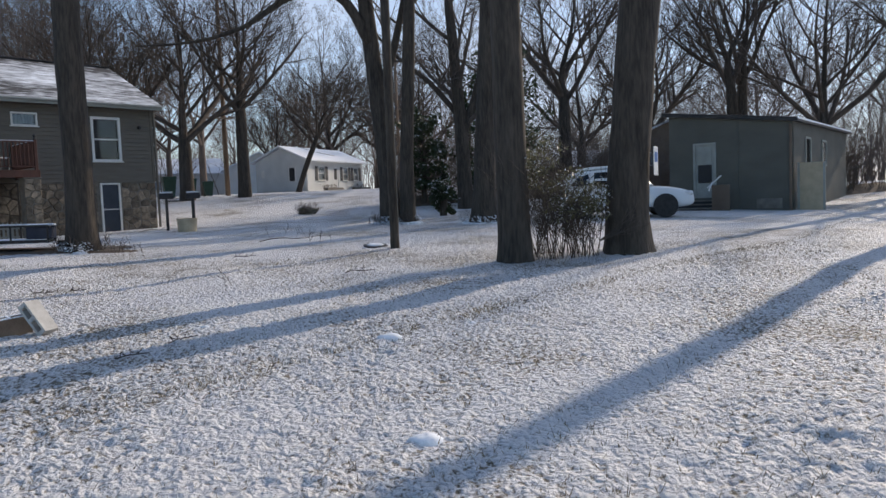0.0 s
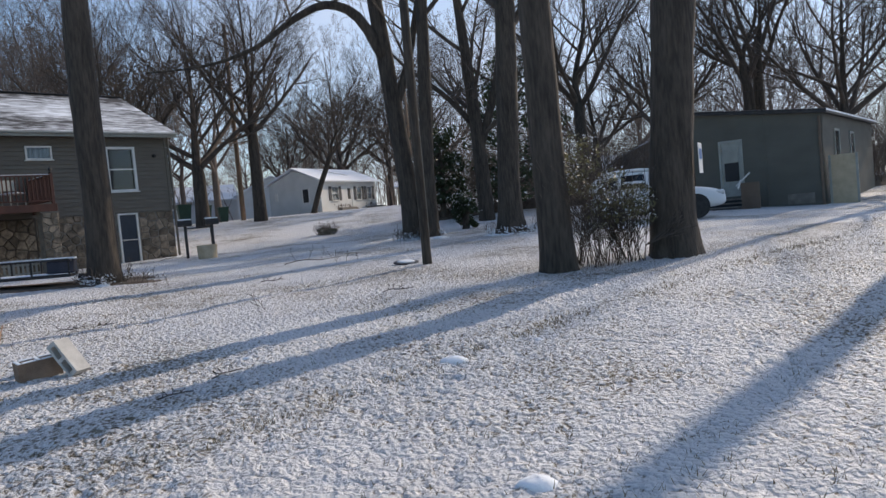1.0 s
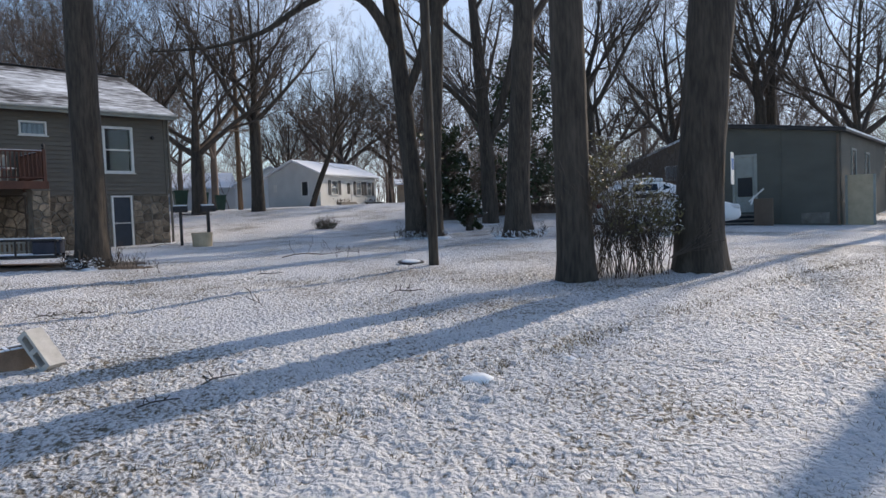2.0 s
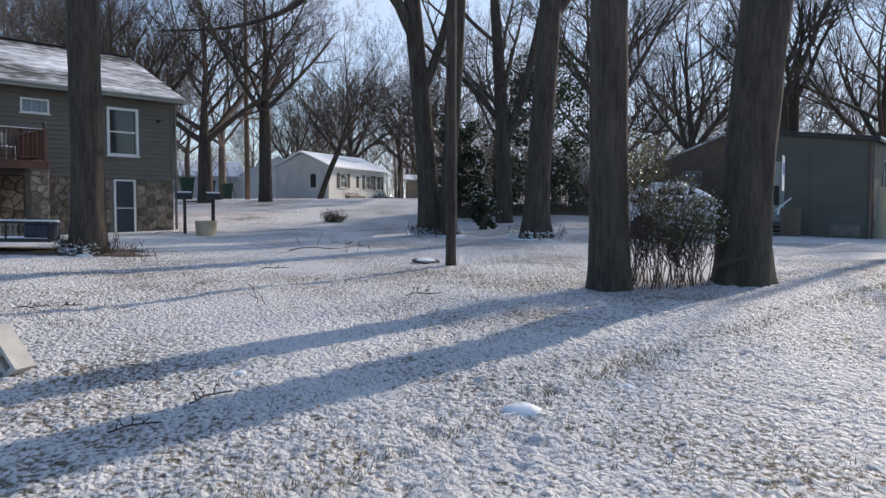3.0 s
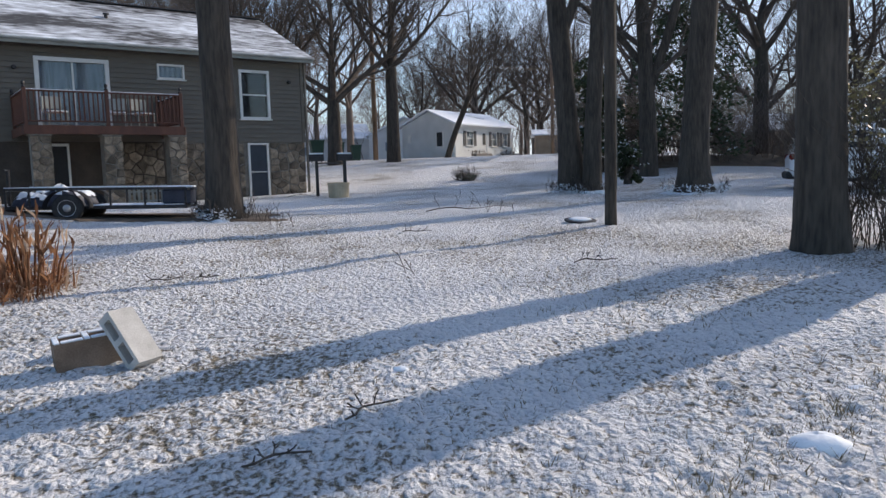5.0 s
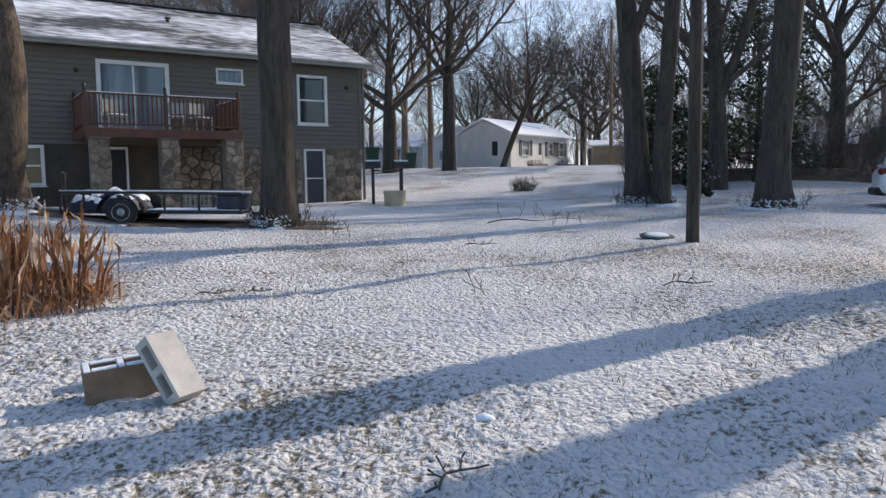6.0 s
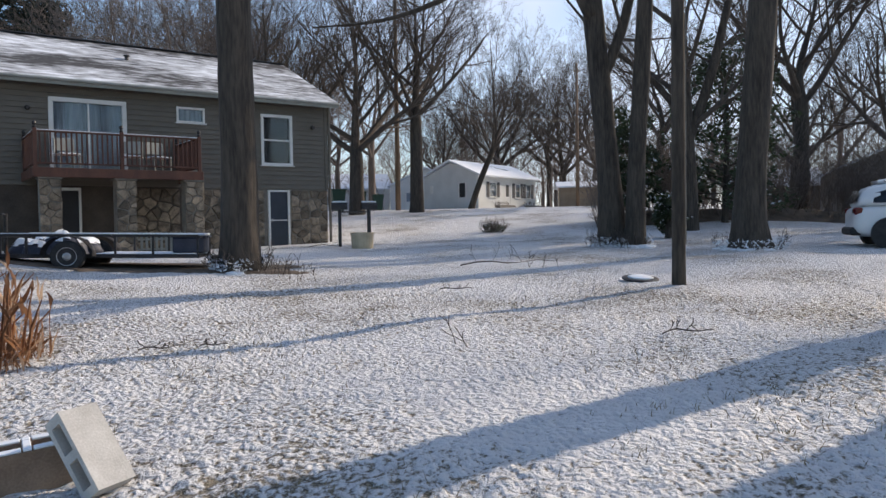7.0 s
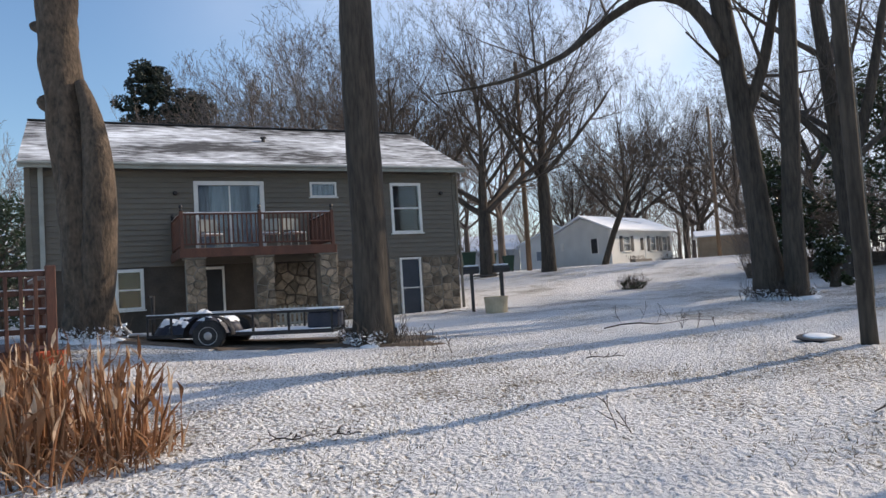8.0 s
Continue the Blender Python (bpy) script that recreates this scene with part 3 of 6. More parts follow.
for k, x, y, s, rz in ((2, -15.5, 44, 0.95, 20), (1, -12.35, 45, 1.1, 90), (0, -20.5, 44, 1.0, 0), (1, 6.6, 42, 1.1, 200),
                       (3, 17.4, 46, 1.4, 40), (3, 18.4, 47, 1.45, 90), (2, 14.0, 52, 1.05, 70), (2, -13.5, 84, 1.25, 50), (0, -7.0, 91, 1.3, 10), (2, -3.0, 80, 1.1, 200), (0, -20.0, 86, 1.0, 100), (1, 1.5, 58, 1.0, 10), (3, -8, 84, 1.2, 0), (2, 11, 62, 1.0, 140),
                       (0, 22, 44, 1.1, 33), (1, 27, 42, 1.1, 300), (4, -27, 47, 1.0, 170), (4, -33, 50, 1.05, 250), (1, -25, 57, 1.05, 60),
                       (4, -36, 47, 0.95, 200), (4, -30, 46, 1.05, 310), (4, -18.5, 56, 1.0, 120), (4, -38, 54, 1.1, 15), (4, -24, 42.5, 0.95, 77), (4, -33, 57, 1.1, 130)):
    plant_tree(variants[k], x, y, s, rz)
rng = random.Random(77)
for i in range(58):
    a = radians(-66 + 114 * (i + rng.random()) / 58)
    d = rng.uniform(60, 108)
    x, y = -2 + d * math.sin(a), 5 + d * math.cos(a)
    if -24 < x < -1 and 50 < y < 78:
        y += 28
    vx, vy = x + 9, y - 66
    if 0 < vx * 0.63 + vy * 0.777 < 36 and abs(vx * 0.777 - vy * 0.63) < 8:
        continue
    plant_tree(far_variants[rng.randrange(4)], x, y, rng.uniform(0.85, 1.25), rng.uniform(0, 360))
for v in (*variants, *far_variants):
    for o in (*v.children_recursive, v):
        bpy.data.objects.remove(o)
lean_tree = wild_tree(11, 0.19, 3.6, 51, limbs=10, kids=(7, 5, 3, 2), lean=(4.6, 0.6), spread_up=1.1, reach=0.4)
lean_tree.matrix_basis = pose(-11.1, 54, h(-11.1, 54))
tagged(lean_tree, "slender leaning bare tree before the white house", "tree")


# ---- the grey house ----
def window(parent, x0, x1, z0, z1, y=0.0, trim=0.09, rails=(0.5,), mullions=(), curtain=True, name="window", pane_mat=None):
    w = part(name, Build(), TRIM, parent)
    d = 0.055
    boxes("frame", [(x0, x1, y - d, y + 0.03, z1 - trim, z1), (x0, x1, y - d, y + 0.03, z0, z0 + trim * 0.8),
                    (x0, x0 + trim, y - d + 0.003, y + 0.03, z0 + trim * 0.8, z1 - trim), (x1 - trim, x1, y - d + 0.003, y + 0.03, z0 + trim * 0.8, z1 - trim)], TRIM, w)
    a0, a1, c0, c1 = x0 + trim, x1 - trim, z0 + trim * 0.8, z1 - trim
    for f in rails:
        zz = c0 + (c1 - c0) * f
        boxes("sash_rail", [(a0, a1, y - 0.03, y + 0.02, zz - 0.025, zz + 0.025)], TRIM, w)
    for f in mullions:
        xx = a0 + (a1 - a0) * f
        boxes("mullion", [(xx - 0.025, xx + 0.025, y - 0.032, y + 0.02, c0, c1)], TRIM, w)
    boxes("sill", [(x0 - 0.04, x1 + 0.04, y - 0.1, y - 0.001, z0 - 0.04, z0 - 0.003)], TRIM, w)
    p = boxes("pane", [(a0, a1, y - 0.012, y - 0.006, c0, c1)], pane_mat or GLASS, w, 0)
    p.visible_shadow = False
    # added black sheet behind the pane, standing in for the room's shade
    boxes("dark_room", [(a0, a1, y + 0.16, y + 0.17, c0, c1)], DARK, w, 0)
    if curtain:
        b = Build()
        n = 28
        for k in range(n):
            u, v = a0 + (a1 - a0) * k / n, a0 + (a1 - a0) * (k + 1) / n
            f, g = 0.06 + 0.008 * math.sin(k * 1.1), 0.06 + 0.008 * math.sin((k + 1) * 1.1)
            lo = c0 + (c1 - c0) * (0.5 if curtain == "top" else 0.0)
            b.face((u, y + f, lo), (v, y + g, lo), (v, y + g, c1), (u, y + f, c1))
        part("curtain", b, CURTAIN, w)
    return w


def stones(parent, x0, x1, z0, z1, y, seed, size=0.3, ax="x"):
    """Rough many-sided stones fitted together, standing proud of their mortar."""
    rng = random.Random(seed)
    nx, nz = max(1, round((x1 - x0) / size)), max(1, round((z1 - z0) / (size * 0.8)))
    dx, dz = (x1 - x0) / nx, (z1 - z0) / nz
    seeds = [(x0 + dx * (i + 0.5 + rng.uniform(-0.42, 0.42)), z0 + dz * (j + 0.5 + rng.uniform(-0.42, 0.42))) for i in range(nx) for j in range(nz)]
    for cx, cz in seeds:
        poly = [(x0, z0), (x1, z0), (x1, z1), (x0, z1)]
        for ox, oz in seeds:
            ux, uz = ox - cx, oz - cz
            d2 = ux * ux + uz * uz
            if d2 == 0 or d2 > 9 * size * size:
                continue
            side = [(px - cx) * ux + (pz - cz) * uz - d2 / 2 for px, pz in poly]
            cut = []
            for k, (p, f) in enumerate(zip(poly, side)):
                q, g = poly[(k + 1) % len(poly)], side[(k + 1) % len(poly)]
                if f <= 0:
                    cut.append(p)
                if (f < 0) != (g < 0) and f != g:
                    u = f / (f - g)
                    cut.append((p[0] + (q[0] - p[0]) * u, p[1] + (q[1] - p[1]) * u))
            poly = cut
        if len(poly) < 3:
            continue
        gap = 1 - 0.09 * rng.uniform(0.6, 1.6)
        ring = [((px - cx) * gap, (pz - cz) * gap) for px, pz in poly]
        out = rng.uniform(0.015, 0.05)
        tilt = [out * rng.uniform(0.65, 1.2) for _ in ring]
        b = Build()
        for k, (px, pz) in enumerate(ring):
            m = (k + 1) % len(ring)
            qx, qz = ring[m]
            w = [(cx + px, 0.0, cz + pz), (cx + qx, 0.0, cz + qz), (cx + qx * 0.86, -tilt[m], cz + qz * 0.86), (cx + px * 0.86, -tilt[k], cz + pz * 0.86)]
            b.face(*[(p, y + q, r) if ax == "x" else (y - q, p, r) for p, q, r in w])
            w = [(cx + px * 0.86, -tilt[k], cz + pz * 0.86), (cx + qx * 0.86, -tilt[m], cz + qz * 0.86), (cx, -out, cz)]
            b.face(*[(p, y + q, r) if ax == "x" else (y - q, p, r) for p, q, r in w])
        part("stone", b, STONE, parent)


def grey_house():
    hs = thing("house", pose(-11.9, 28.2, 0, 0, 0, 48), "two-storey house, grey-brown lap siding over a stone basement", "house")
    X0, X1, ZS, ZE, D = -11.65, 0.88, 2.66, 5.42, 8.0
    holes = [(-1.43, -0.36, 3.42, 5.04), (-4.05, -3.21, 4.6, 5.06), (-7.45, -5.45, 2.98, 5.07)]
    # lap siding, board by board, cut at the openings
    z = ZS
    while z < ZE - 0.02:
        z2 = min(z + 0.148, ZE)
        cuts = sorted((a, b) for a, b, c, d in holes if z2 > c + 0.02 and z < d - 0.02)
        x, spans = X0, []
        for a, b in cuts:
            spans.append((x, a))
            x = b
        spans.append((x, X1))
        for a, b in spans:
            bb = Build()
            bb.face((a, -0.034, z), (b, -0.034, z), (b, -0.002, z2), (a, -0.002, z2))
            bb.face((a, 0.03, z), (b, 0.03, z), (b, -0.034, z), (a, -0.034, z))
            part("board", bb, SIDING, hs)
        z = z2
    low_holes = [(-1.24, -0.5, 0.8, 2.62), (-9.6, -8.86, 1.5, 2.62), (-7.3, -6.7, 0.9, 2.6)]

    def wall_rows(x0, x1, z0, z1, hol, y0, y1):
        xs = sorted({x0, x1, *[v for q in hol for v in q[:2] if x0 < v < x1]})
        rows = []
        for a, b in zip(xs, xs[1:]):
            cov = [q for q in hol if q[0] <= a and q[1] >= b]
            lo = z0
            for q in cov:
                if q[2] > lo:
                    rows.append((a, b, y0, y1, lo, q[2]))
                lo = q[3]
            if lo < z1:
                rows.append((a, b, y0, y1, lo, z1))
        return rows

    boxes("basement_wall", wall_rows(-3.95, X1, 0.2, ZS, low_holes, 0.02, 0.25), MORTAR, hs, 0)
    # left stretch behind the deck, its shade painted in by the darker material
    boxes("basement_wall", wall_rows(X0, -3.95, 0.2, ZS, low_holes, 0.02, 0.25), SHADED_BASEMENT, hs, 0)
    boxes("wall", wall_rows(X0, X1, ZS, ZE, holes, 0.03, 0.2), SIDING, hs, 0)
    boxes("side_wall", [(X1 - 0.2, X1, 0.201, D, 0.2, ZE), (X0, X0 + 0.2, 0.201, D, 0.2, ZE), (X0, X1, D - 0.2, D, 0.2, ZE)], SIDING, hs, 0)
    for x in (X0 + 0.05, X1 - 0.05):
        g = Build()
        g.face((x, 0, ZE), (x, D, ZE), (x, D / 2, ZE + 1.86))
        part("gable", g, SIDING, hs)
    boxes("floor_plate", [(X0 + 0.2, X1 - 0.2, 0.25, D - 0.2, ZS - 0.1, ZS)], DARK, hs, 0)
    # stone face to the right of the deck and between the doors
    stones(hs, -3.95, -1.34, 0.7, 2.62, 0.02, 1)
    stones(hs, -0.44, 0.88, 0.7, 2.62, 0.02, 2)
    stones(hs, -5.6, -4.0, 0.8, 2.62, 0.02, 3, 0.34)
    boxes("corner_board", [(X1 - 0.09, X1 + 0.025, -0.045, 0.1, ZS, ZE)], SIDING, hs)
    boxes("downspout", [(X1 + 0.03, X1 + 0.1, -0.11, -0.03, 0.9, ZE)], SIDING, hs, 0.01)
    boxes("downspout", [(X0 + 0.3, X0 + 0.42, -0.14, -0.04, 1.0, ZE)], DULL_PALE, hs, 0.01)
    boxes("corner_board", [(X0 - 0.02, X0 + 0.12, -0.045, 0.1, ZS, ZE)], SIDING, hs)
    # roof
    r = Build()
    ex, ez, rz = 0.42, 5.43, 7.5
    for side in (0, 1):
        y0, y1 = (-ex, D / 2) if side == 0 else (D + ex, D / 2)
        a, b = X0 - 0.14, X1 + 0.26
        tp = [(a, y0, ez + 0.1), (b, y0, ez + 0.1), (b, y1, rz + 0.1), (a, y1, rz + 0.1)]
        bt = [(a, y0, ez), (b, y0, ez), (b, y1, rz), (a, y1, rz)]
        r.face(*(tp if side == 0 else tp[::-1]))
        r.face(*(bt[::-1] if side == 0 else bt))
        for k in range(4):
            q = (k + 1) % 4
            r.face(bt[k], bt[q], tp[q], tp[k])
    roof = part("roof", r, ROOF, hs, "dark shingles under patchy snow")
    boxes("ridge_cap", [(X0 - 0.14, X1 + 0.26, D / 2 - 0.12, D / 2 + 0.12, rz + 0.09, rz + 0.14)], BLACK_METAL, roof, 0.02)
    for vx, vy in ((-4.9, 2.2), (-10.9, 2.6)):
        vb = Build()
        vb.lathe([(0.06, -0.05), (0.06, 0.1), (0.1, 0.11), (0.1, 0.14), (0.02, 0.16)], (vx, vy, ez + 0.1 + (vy + ex) * 0.468), sides=12)
        part("roof_vent", vb, BLACK_METAL, roof)
    boxes("fascia", [(X0 - 0.14, X1 + 0.26, -ex - 0.025, -ex - 0.003, ez - 0.09, ez + 0.06)], DULL_PALE, hs)
    boxes("gutter", [(X0 - 0.14, X1 + 0.26, -ex - 0.13, -ex - 0.028, ez - 0.0, ez + 0.07)], DULL_PALE, hs, 0.02)
    boxes("soffit", [(X0 - 0.14, X1 + 0.26, -ex, -0.03, ez - 0.02, ez - 0.004)], SIDING, hs, 0)
    # openings
    window(hs, -1.43, -0.36, 3.42, 5.04, rails=(0.5,), curtain=False)
    window(hs, -4.05, -3.21, 4.6, 5.06, trim=0.06, rails=(), curtain=True)
    window(hs, -7.45, -5.45, 2.98, 5.07, trim=0.12, rails=(), mullions=(0.5,), curtain=True)
    window(hs, -9.6, -8.86, 1.5, 2.62, rails=(0.5,), curtain=False)
    d1 = part("door", Build(), BLUE_DOOR, hs, "dark screen door in a white frame")
    boxes("frame", [(-1.24, -1.17, -0.05, 0.03, 0.8, 2.62), (-0.57, -0.5, -0.05, 0.03, 0.8, 2.62), (-1.17, -0.57, -0.05, 0.03, 2.56, 2.62)], TRIM, d1)
    boxes("screen", [(-1.17, -0.57, -0.01, 0.02, 0.8, 1.63), (-1.17, -0.57, -0.01, 0.02, 1.67, 2.56)], BLUE_DOOR, d1)
    boxes("middle_rail", [(-1.17, -0.57, -0.03, 0.02, 1.632, 1.668)], TRIM, d1)
    boxes("handle", [(-1.13, -1.1, -0.07, -0.033, 1.6, 1.7)], STEEL, d1)
    d2 = part("door", Build(), TRIM, hs, "glazed basement door in shade")
    boxes("frame", [(-7.3, -7.24, -0.05, 0.03, 0.9, 2.6), (-6.76, -6.7, -0.05, 0.03, 0.9, 2.6), (-7.24, -6.76, -0.05, 0.03, 2.52, 2.6)], TRIM, d2)
    boxes("leaf", [(-7.24, -6.76, -0.005, 0.02, 0.9, 2.52)], DARK, d2)
    boxes("meter_box", [(-3.75, -3.52, -0.12, 0.0, 2.25, 2.52)], TRIM, hs, 0.015, "white meter box")
    for x, z in ((-7.95, 4.72), (0.35, 4.7)):
        lb = Build()
        lb.lathe([(0.05, -0.14), (0.07, -0.1), (0.06, -0.02), (0.04, 0)], (x, 0, z), "y", 10)
        part("wall_lamp", lb, BLACK_METAL, hs)
    # deck
    dk = thing("balcony_deck", pose(-11.9, 28.2, 0, 0, 0, 48), "red-brown stained wooden deck on stone pillars", "deck")
    a, b, y0 = -8.1, -4.05, -2.25
    n = 16
    for k in range(n):
        yy = y0 + (2.2) * k / n
        boxes("plank", [(a, b, yy, yy + 2.2 / n - 0.006, 2.93, 2.965)], REDWOOD, dk, 0.004)
    boxes("fascia_board", [(a, b, y0 - 0.04, y0 - 0.002, 2.74, 2.97)], REDWOOD, dk)
    boxes("fascia_board", [(a - 0.04, a - 0.002, y0 - 0.04, -0.05, 2.74, 2.97)], REDWOOD, dk)
    boxes("fascia_board", [(b + 0.002, b + 0.04, y0 - 0.04, -0.05, 2.74, 2.97)], REDWOOD, dk)
    for x, y in ((a + 0.04, y0 + 0.04), ((a + b) / 2, y0 + 0.04), (b - 0.04, y0 + 0.04), (a + 0.04, -0.12), (b - 0.04, -0.12)):
        ps = boxes("post", [(x - 0.045, x + 0.045, y - 0.045, y + 0.045, 2.97, 3.93)], REDWOOD, dk)
        fb = Build()
        fb.lathe([(0.03, 3.93), (0.05, 3.96), (0.025, 3.99), (0.05, 4.04), (0.04, 4.08), (0.005, 4.11)], (x, y, 0), sides=10)
        part("finial", fb, BLACK_METAL, ps)
    rails = [(a, b, y0 + 0.0, y0 + 0.09), (a, a + 0.09, y0 + 0.09, -0.08), (b - 0.09, b, y0 + 0.09, -0.08)]
    for x0, x1, ya, yb in rails:
        boxes("top_rail", [(x0, x1, ya, yb, 3.84, 3.88)], REDWOOD, dk)
        boxes("snow_strip", [(x0 + 0.01, x1 - 0.01, ya + 0.01, yb - 0.01, 3.881, 3.9)], SNOW, dk, 0.008, "thin snow on the rail")
        boxes("bottom_rail", [(x0 + 0.02, x1 - 0.02, ya + 0.02, yb - 0.02, 3.06, 3.1)], REDWOOD, dk)
    bal = Build()
    bal.box(-0.018, 0.018, -0.018, 0.018, 3.1, 3.84, ch=0.004)
    me = bal.mesh("baluster", REDWOOD)
    x = a + 0.15
    while x < b - 0.1:
        part("baluster", me, None, dk, at=pose(x, y0 + 0.045, 0))
        x += 0.118
    for xs in (a + 0.045, b - 0.045):
        y = y0 + 0.16
        while y < -0.2:
            part("baluster", me, None, dk, at=pose(xs, y, 0))
            y += 0.118
    for px in (-8.0, -6.25, -4.5):
        pl = part("pillar", Build(), STONE, dk, "pillar of rough stones")
        boxes("core", [(px + 0.03, px + 0.47, y0 + 0.03, y0 + 0.5, 0.4, 2.73)], MORTAR, pl, 0)
        stones(pl, px, px + 0.5, 0.6, 2.7, y0 + 0.03, int(px * 10) + 200, 0.24)
        stones(pl, y0, y0 + 0.5, 0.6, 2.7, px + 0.47, int(px * 10) + 300, 0.24, "y")
        boxes("cap", [(px - 0.02, px + 0.52, y0 - 0.02, y0 + 0.52, 2.7, 2.738)], MORTAR, pl)
    # chairs stored on the deck
    for cx, rot in ((-7.2, 10), (-5.6, -20), (-4.9, 15)):
        ch = thing("deck_chair", pose(-11.9, 28.2, 0, 0, 0, 48) @ pose(cx, -1.2, 2.965, 0, 0, rot), "pale folding chair standing on the deck with snow", "chair", "deck chairs")
        for lx in (-0.24, 0.24):
            for ly in (-0.22, 0.22):
                boxes("leg", [(lx - 0.015, lx + 0.015, ly - 0.015, ly + 0.015, 0, 0.42 if ly < 0 else 0.85)], DULL_PALE, ch)
        boxes("seat", [(-0.26, 0.26, -0.25, 0.25, 0.42, 0.46)], SNOW, ch, 0.015)
        boxes("backrest", [(-0.26, 0.26, 0.235, 0.265, 0.55, 0.88)], DULL_PALE, ch, 0.01)
    # little picket fence under the deck
    pf = thing("picket_fence", pose(-11.9, 28.2, 0, 0, 0, 48), "short white picket fence under the deck", "fence")
    for k in range(11):
        x = -5.65 + k * 0.13
        pb = Build()
        pb.box(x, x + 0.07, -1.52, -1.5, 0.7, 1.3, ch=0.004)
        pb.face((x, -1.521, 1.3), (x + 0.07, -1.521, 1.3), (x + 0.035, -1.51, 1.36))
        # white pickets, dimmed in colour to stand for the deck's shade
        part("picket", pb, DULL_PALE, pf)
    boxes("fence_rail", [(-5.68, -4.2, -1.498, -1.47, 0.85, 0.9), (-5.68, -4.2, -1.498, -1.47, 1.12, 1.17)], DULL_PALE, pf)


grey_house()


# ---- white house and the far street ----
def white_house():
    hs = thing("house", pose(-11.75, 61.6, h(-12, 61), 0, 0, 67), "small white one-storey house with snowy roof and dark shutters", "house")
    L, D, E, R = 9.15, 5.2, 2.6, 3.68
    wins = [(1.6, 2.7, 0.9, 2.1), (5.6, 6.5, 0.9, 2.1), (7.45, 8.35, 0.9, 2.1)]
    door = (4.0, 4.85, 0.15, 2.15)
    xs = sorted({0, L, *[v for w in (*wins, door) for v in w[:2]]})
    rows = []
    for a, b in zip(xs, xs[1:]):
        c = [w for w in (*wins, door) if w[0] <= a and w[1] >= b]
        rows += [(a, b, 0, 0.2, 0, E)] if not c else [(a, b, 0, 0.2, 0, c[0][2]), (a, b, 0, 0.2, c[0][3], E)]
    boxes("wall", rows, WHITE_WALL, hs, 0)
    boxes("side_wall", [(0, 0.2, 0.201, D, 0, E), (L - 0.2, L, 0.201, D, 0, E), (0.2, L - 0.2, D - 0.2, D, 0, E)], GABLE_GREY, hs, 0)
    z = 0.2
    while z < E:
        boxes("clapboard", [(-0.02, -0.002, 0.0, D, z, z + 0.02)], GABLE_GREY, hs, 0)
        z += 0.22
    for x in (0.02, L - 0.02):
        g = Build()
        g.face((x, 0, E), (x, D, E), (x, D / 2, R))
        part("gable", g, GABLE_GREY, hs)
    r = Build()
    for y0, s in ((-0.4, 0), (D + 0.4, 1)):
        a, b = -0.25, L + 0.25
        tp = [(a, y0, E + 0.0), (b, y0, E + 0.0), (b, D / 2, R + 0.22), (a, D / 2, R + 0.22)]
        bt = [(p[0], p[1], p[2] - 0.12) for p in tp]
        r.face(*(tp if s == 0 else tp[::-1]))
        r.face(*(bt[::-1] if s == 0 else bt))
        for k in range(4):
            r.face(bt[k], bt[(k + 1) % 4], tp[(k + 1) % 4], tp[k])
    part("roof", r, ROOF_WHITE, hs, "low roof under snow")
    for w in wins:
        window(hs, *w, y=0.02, trim=0.07)
        for sx in (w[0] - 0.42, w[1] + 0.04):
            boxes("shutter", [(sx, sx + 0.38, -0.04, -0.003, w[2], w[3])], SHUTTER, hs)
    d = part("door", Build(), TRIM, hs, "white storm door with a dark pane")
    boxes("leaf", [(door[0], door[1], 0.03, 0.08, door[2], door[3])], TRIM, d)
    boxes("pane", [(door[0] + 0.2, door[1] - 0.2, 0.01, 0.029, 1.0, 1.95)], DARK, d)
    for k in range(3):
        boxes("step", [(3.6, 5.2, -0.9 + 0.28 * k, -0.002, -0.1 + 0.1 * k, 0.0 + 0.1 * k)], MORTAR, hs)
    # gable window
    gw = part("window", Build(), TRIM, hs)
    boxes("pane", [(-0.035, -0.021, 1.2, 1.75, 0.9, 2.0)], DARK, gw)
    boxes("frame", [(-0.05, -0.022, 1.1, 1.195, 0.85, 2.05), (-0.05, -0.022, 1.755, 1.85, 0.85, 2.05)], TRIM, gw)
    boxes("vent", [(-0.05, -0.005, 4.3, 4.6, 1.3, 1.9)], TRIM, hs)
    bs = thing("porch_planter", pose(-11.75, 61.6, h(-12, 61), 0, 0, 67), "low brick planter and shrubs beneath the house windows", "planter")
    boxes("edge", [(1.2, 3.6, -1.2, -0.9, 0, 0.25)], MORTAR, bs, 0.02)
    boxes("edge", [(5.8, 8.6, -1.1, -0.8, 0, 0.28)], MORTAR, bs, 0.02)
    leaves = Build()
    rg = random.Random(5)
    for k in range(160):
        x, y, z = rg.choice((rg.uniform(6.3, 8.4), rg.uniform(1.3, 3.4))), rg.uniform(-0.85, -0.35), rg.uniform(0, 0.5)
        s = 0.07
        leaves.face((x - s, y, z), (x + s, y + rg.uniform(-s, s), z), (x, y + rg.uniform(-s, s), z + 2 * s))
    part("shrub_mass", leaves, LITTER, bs)


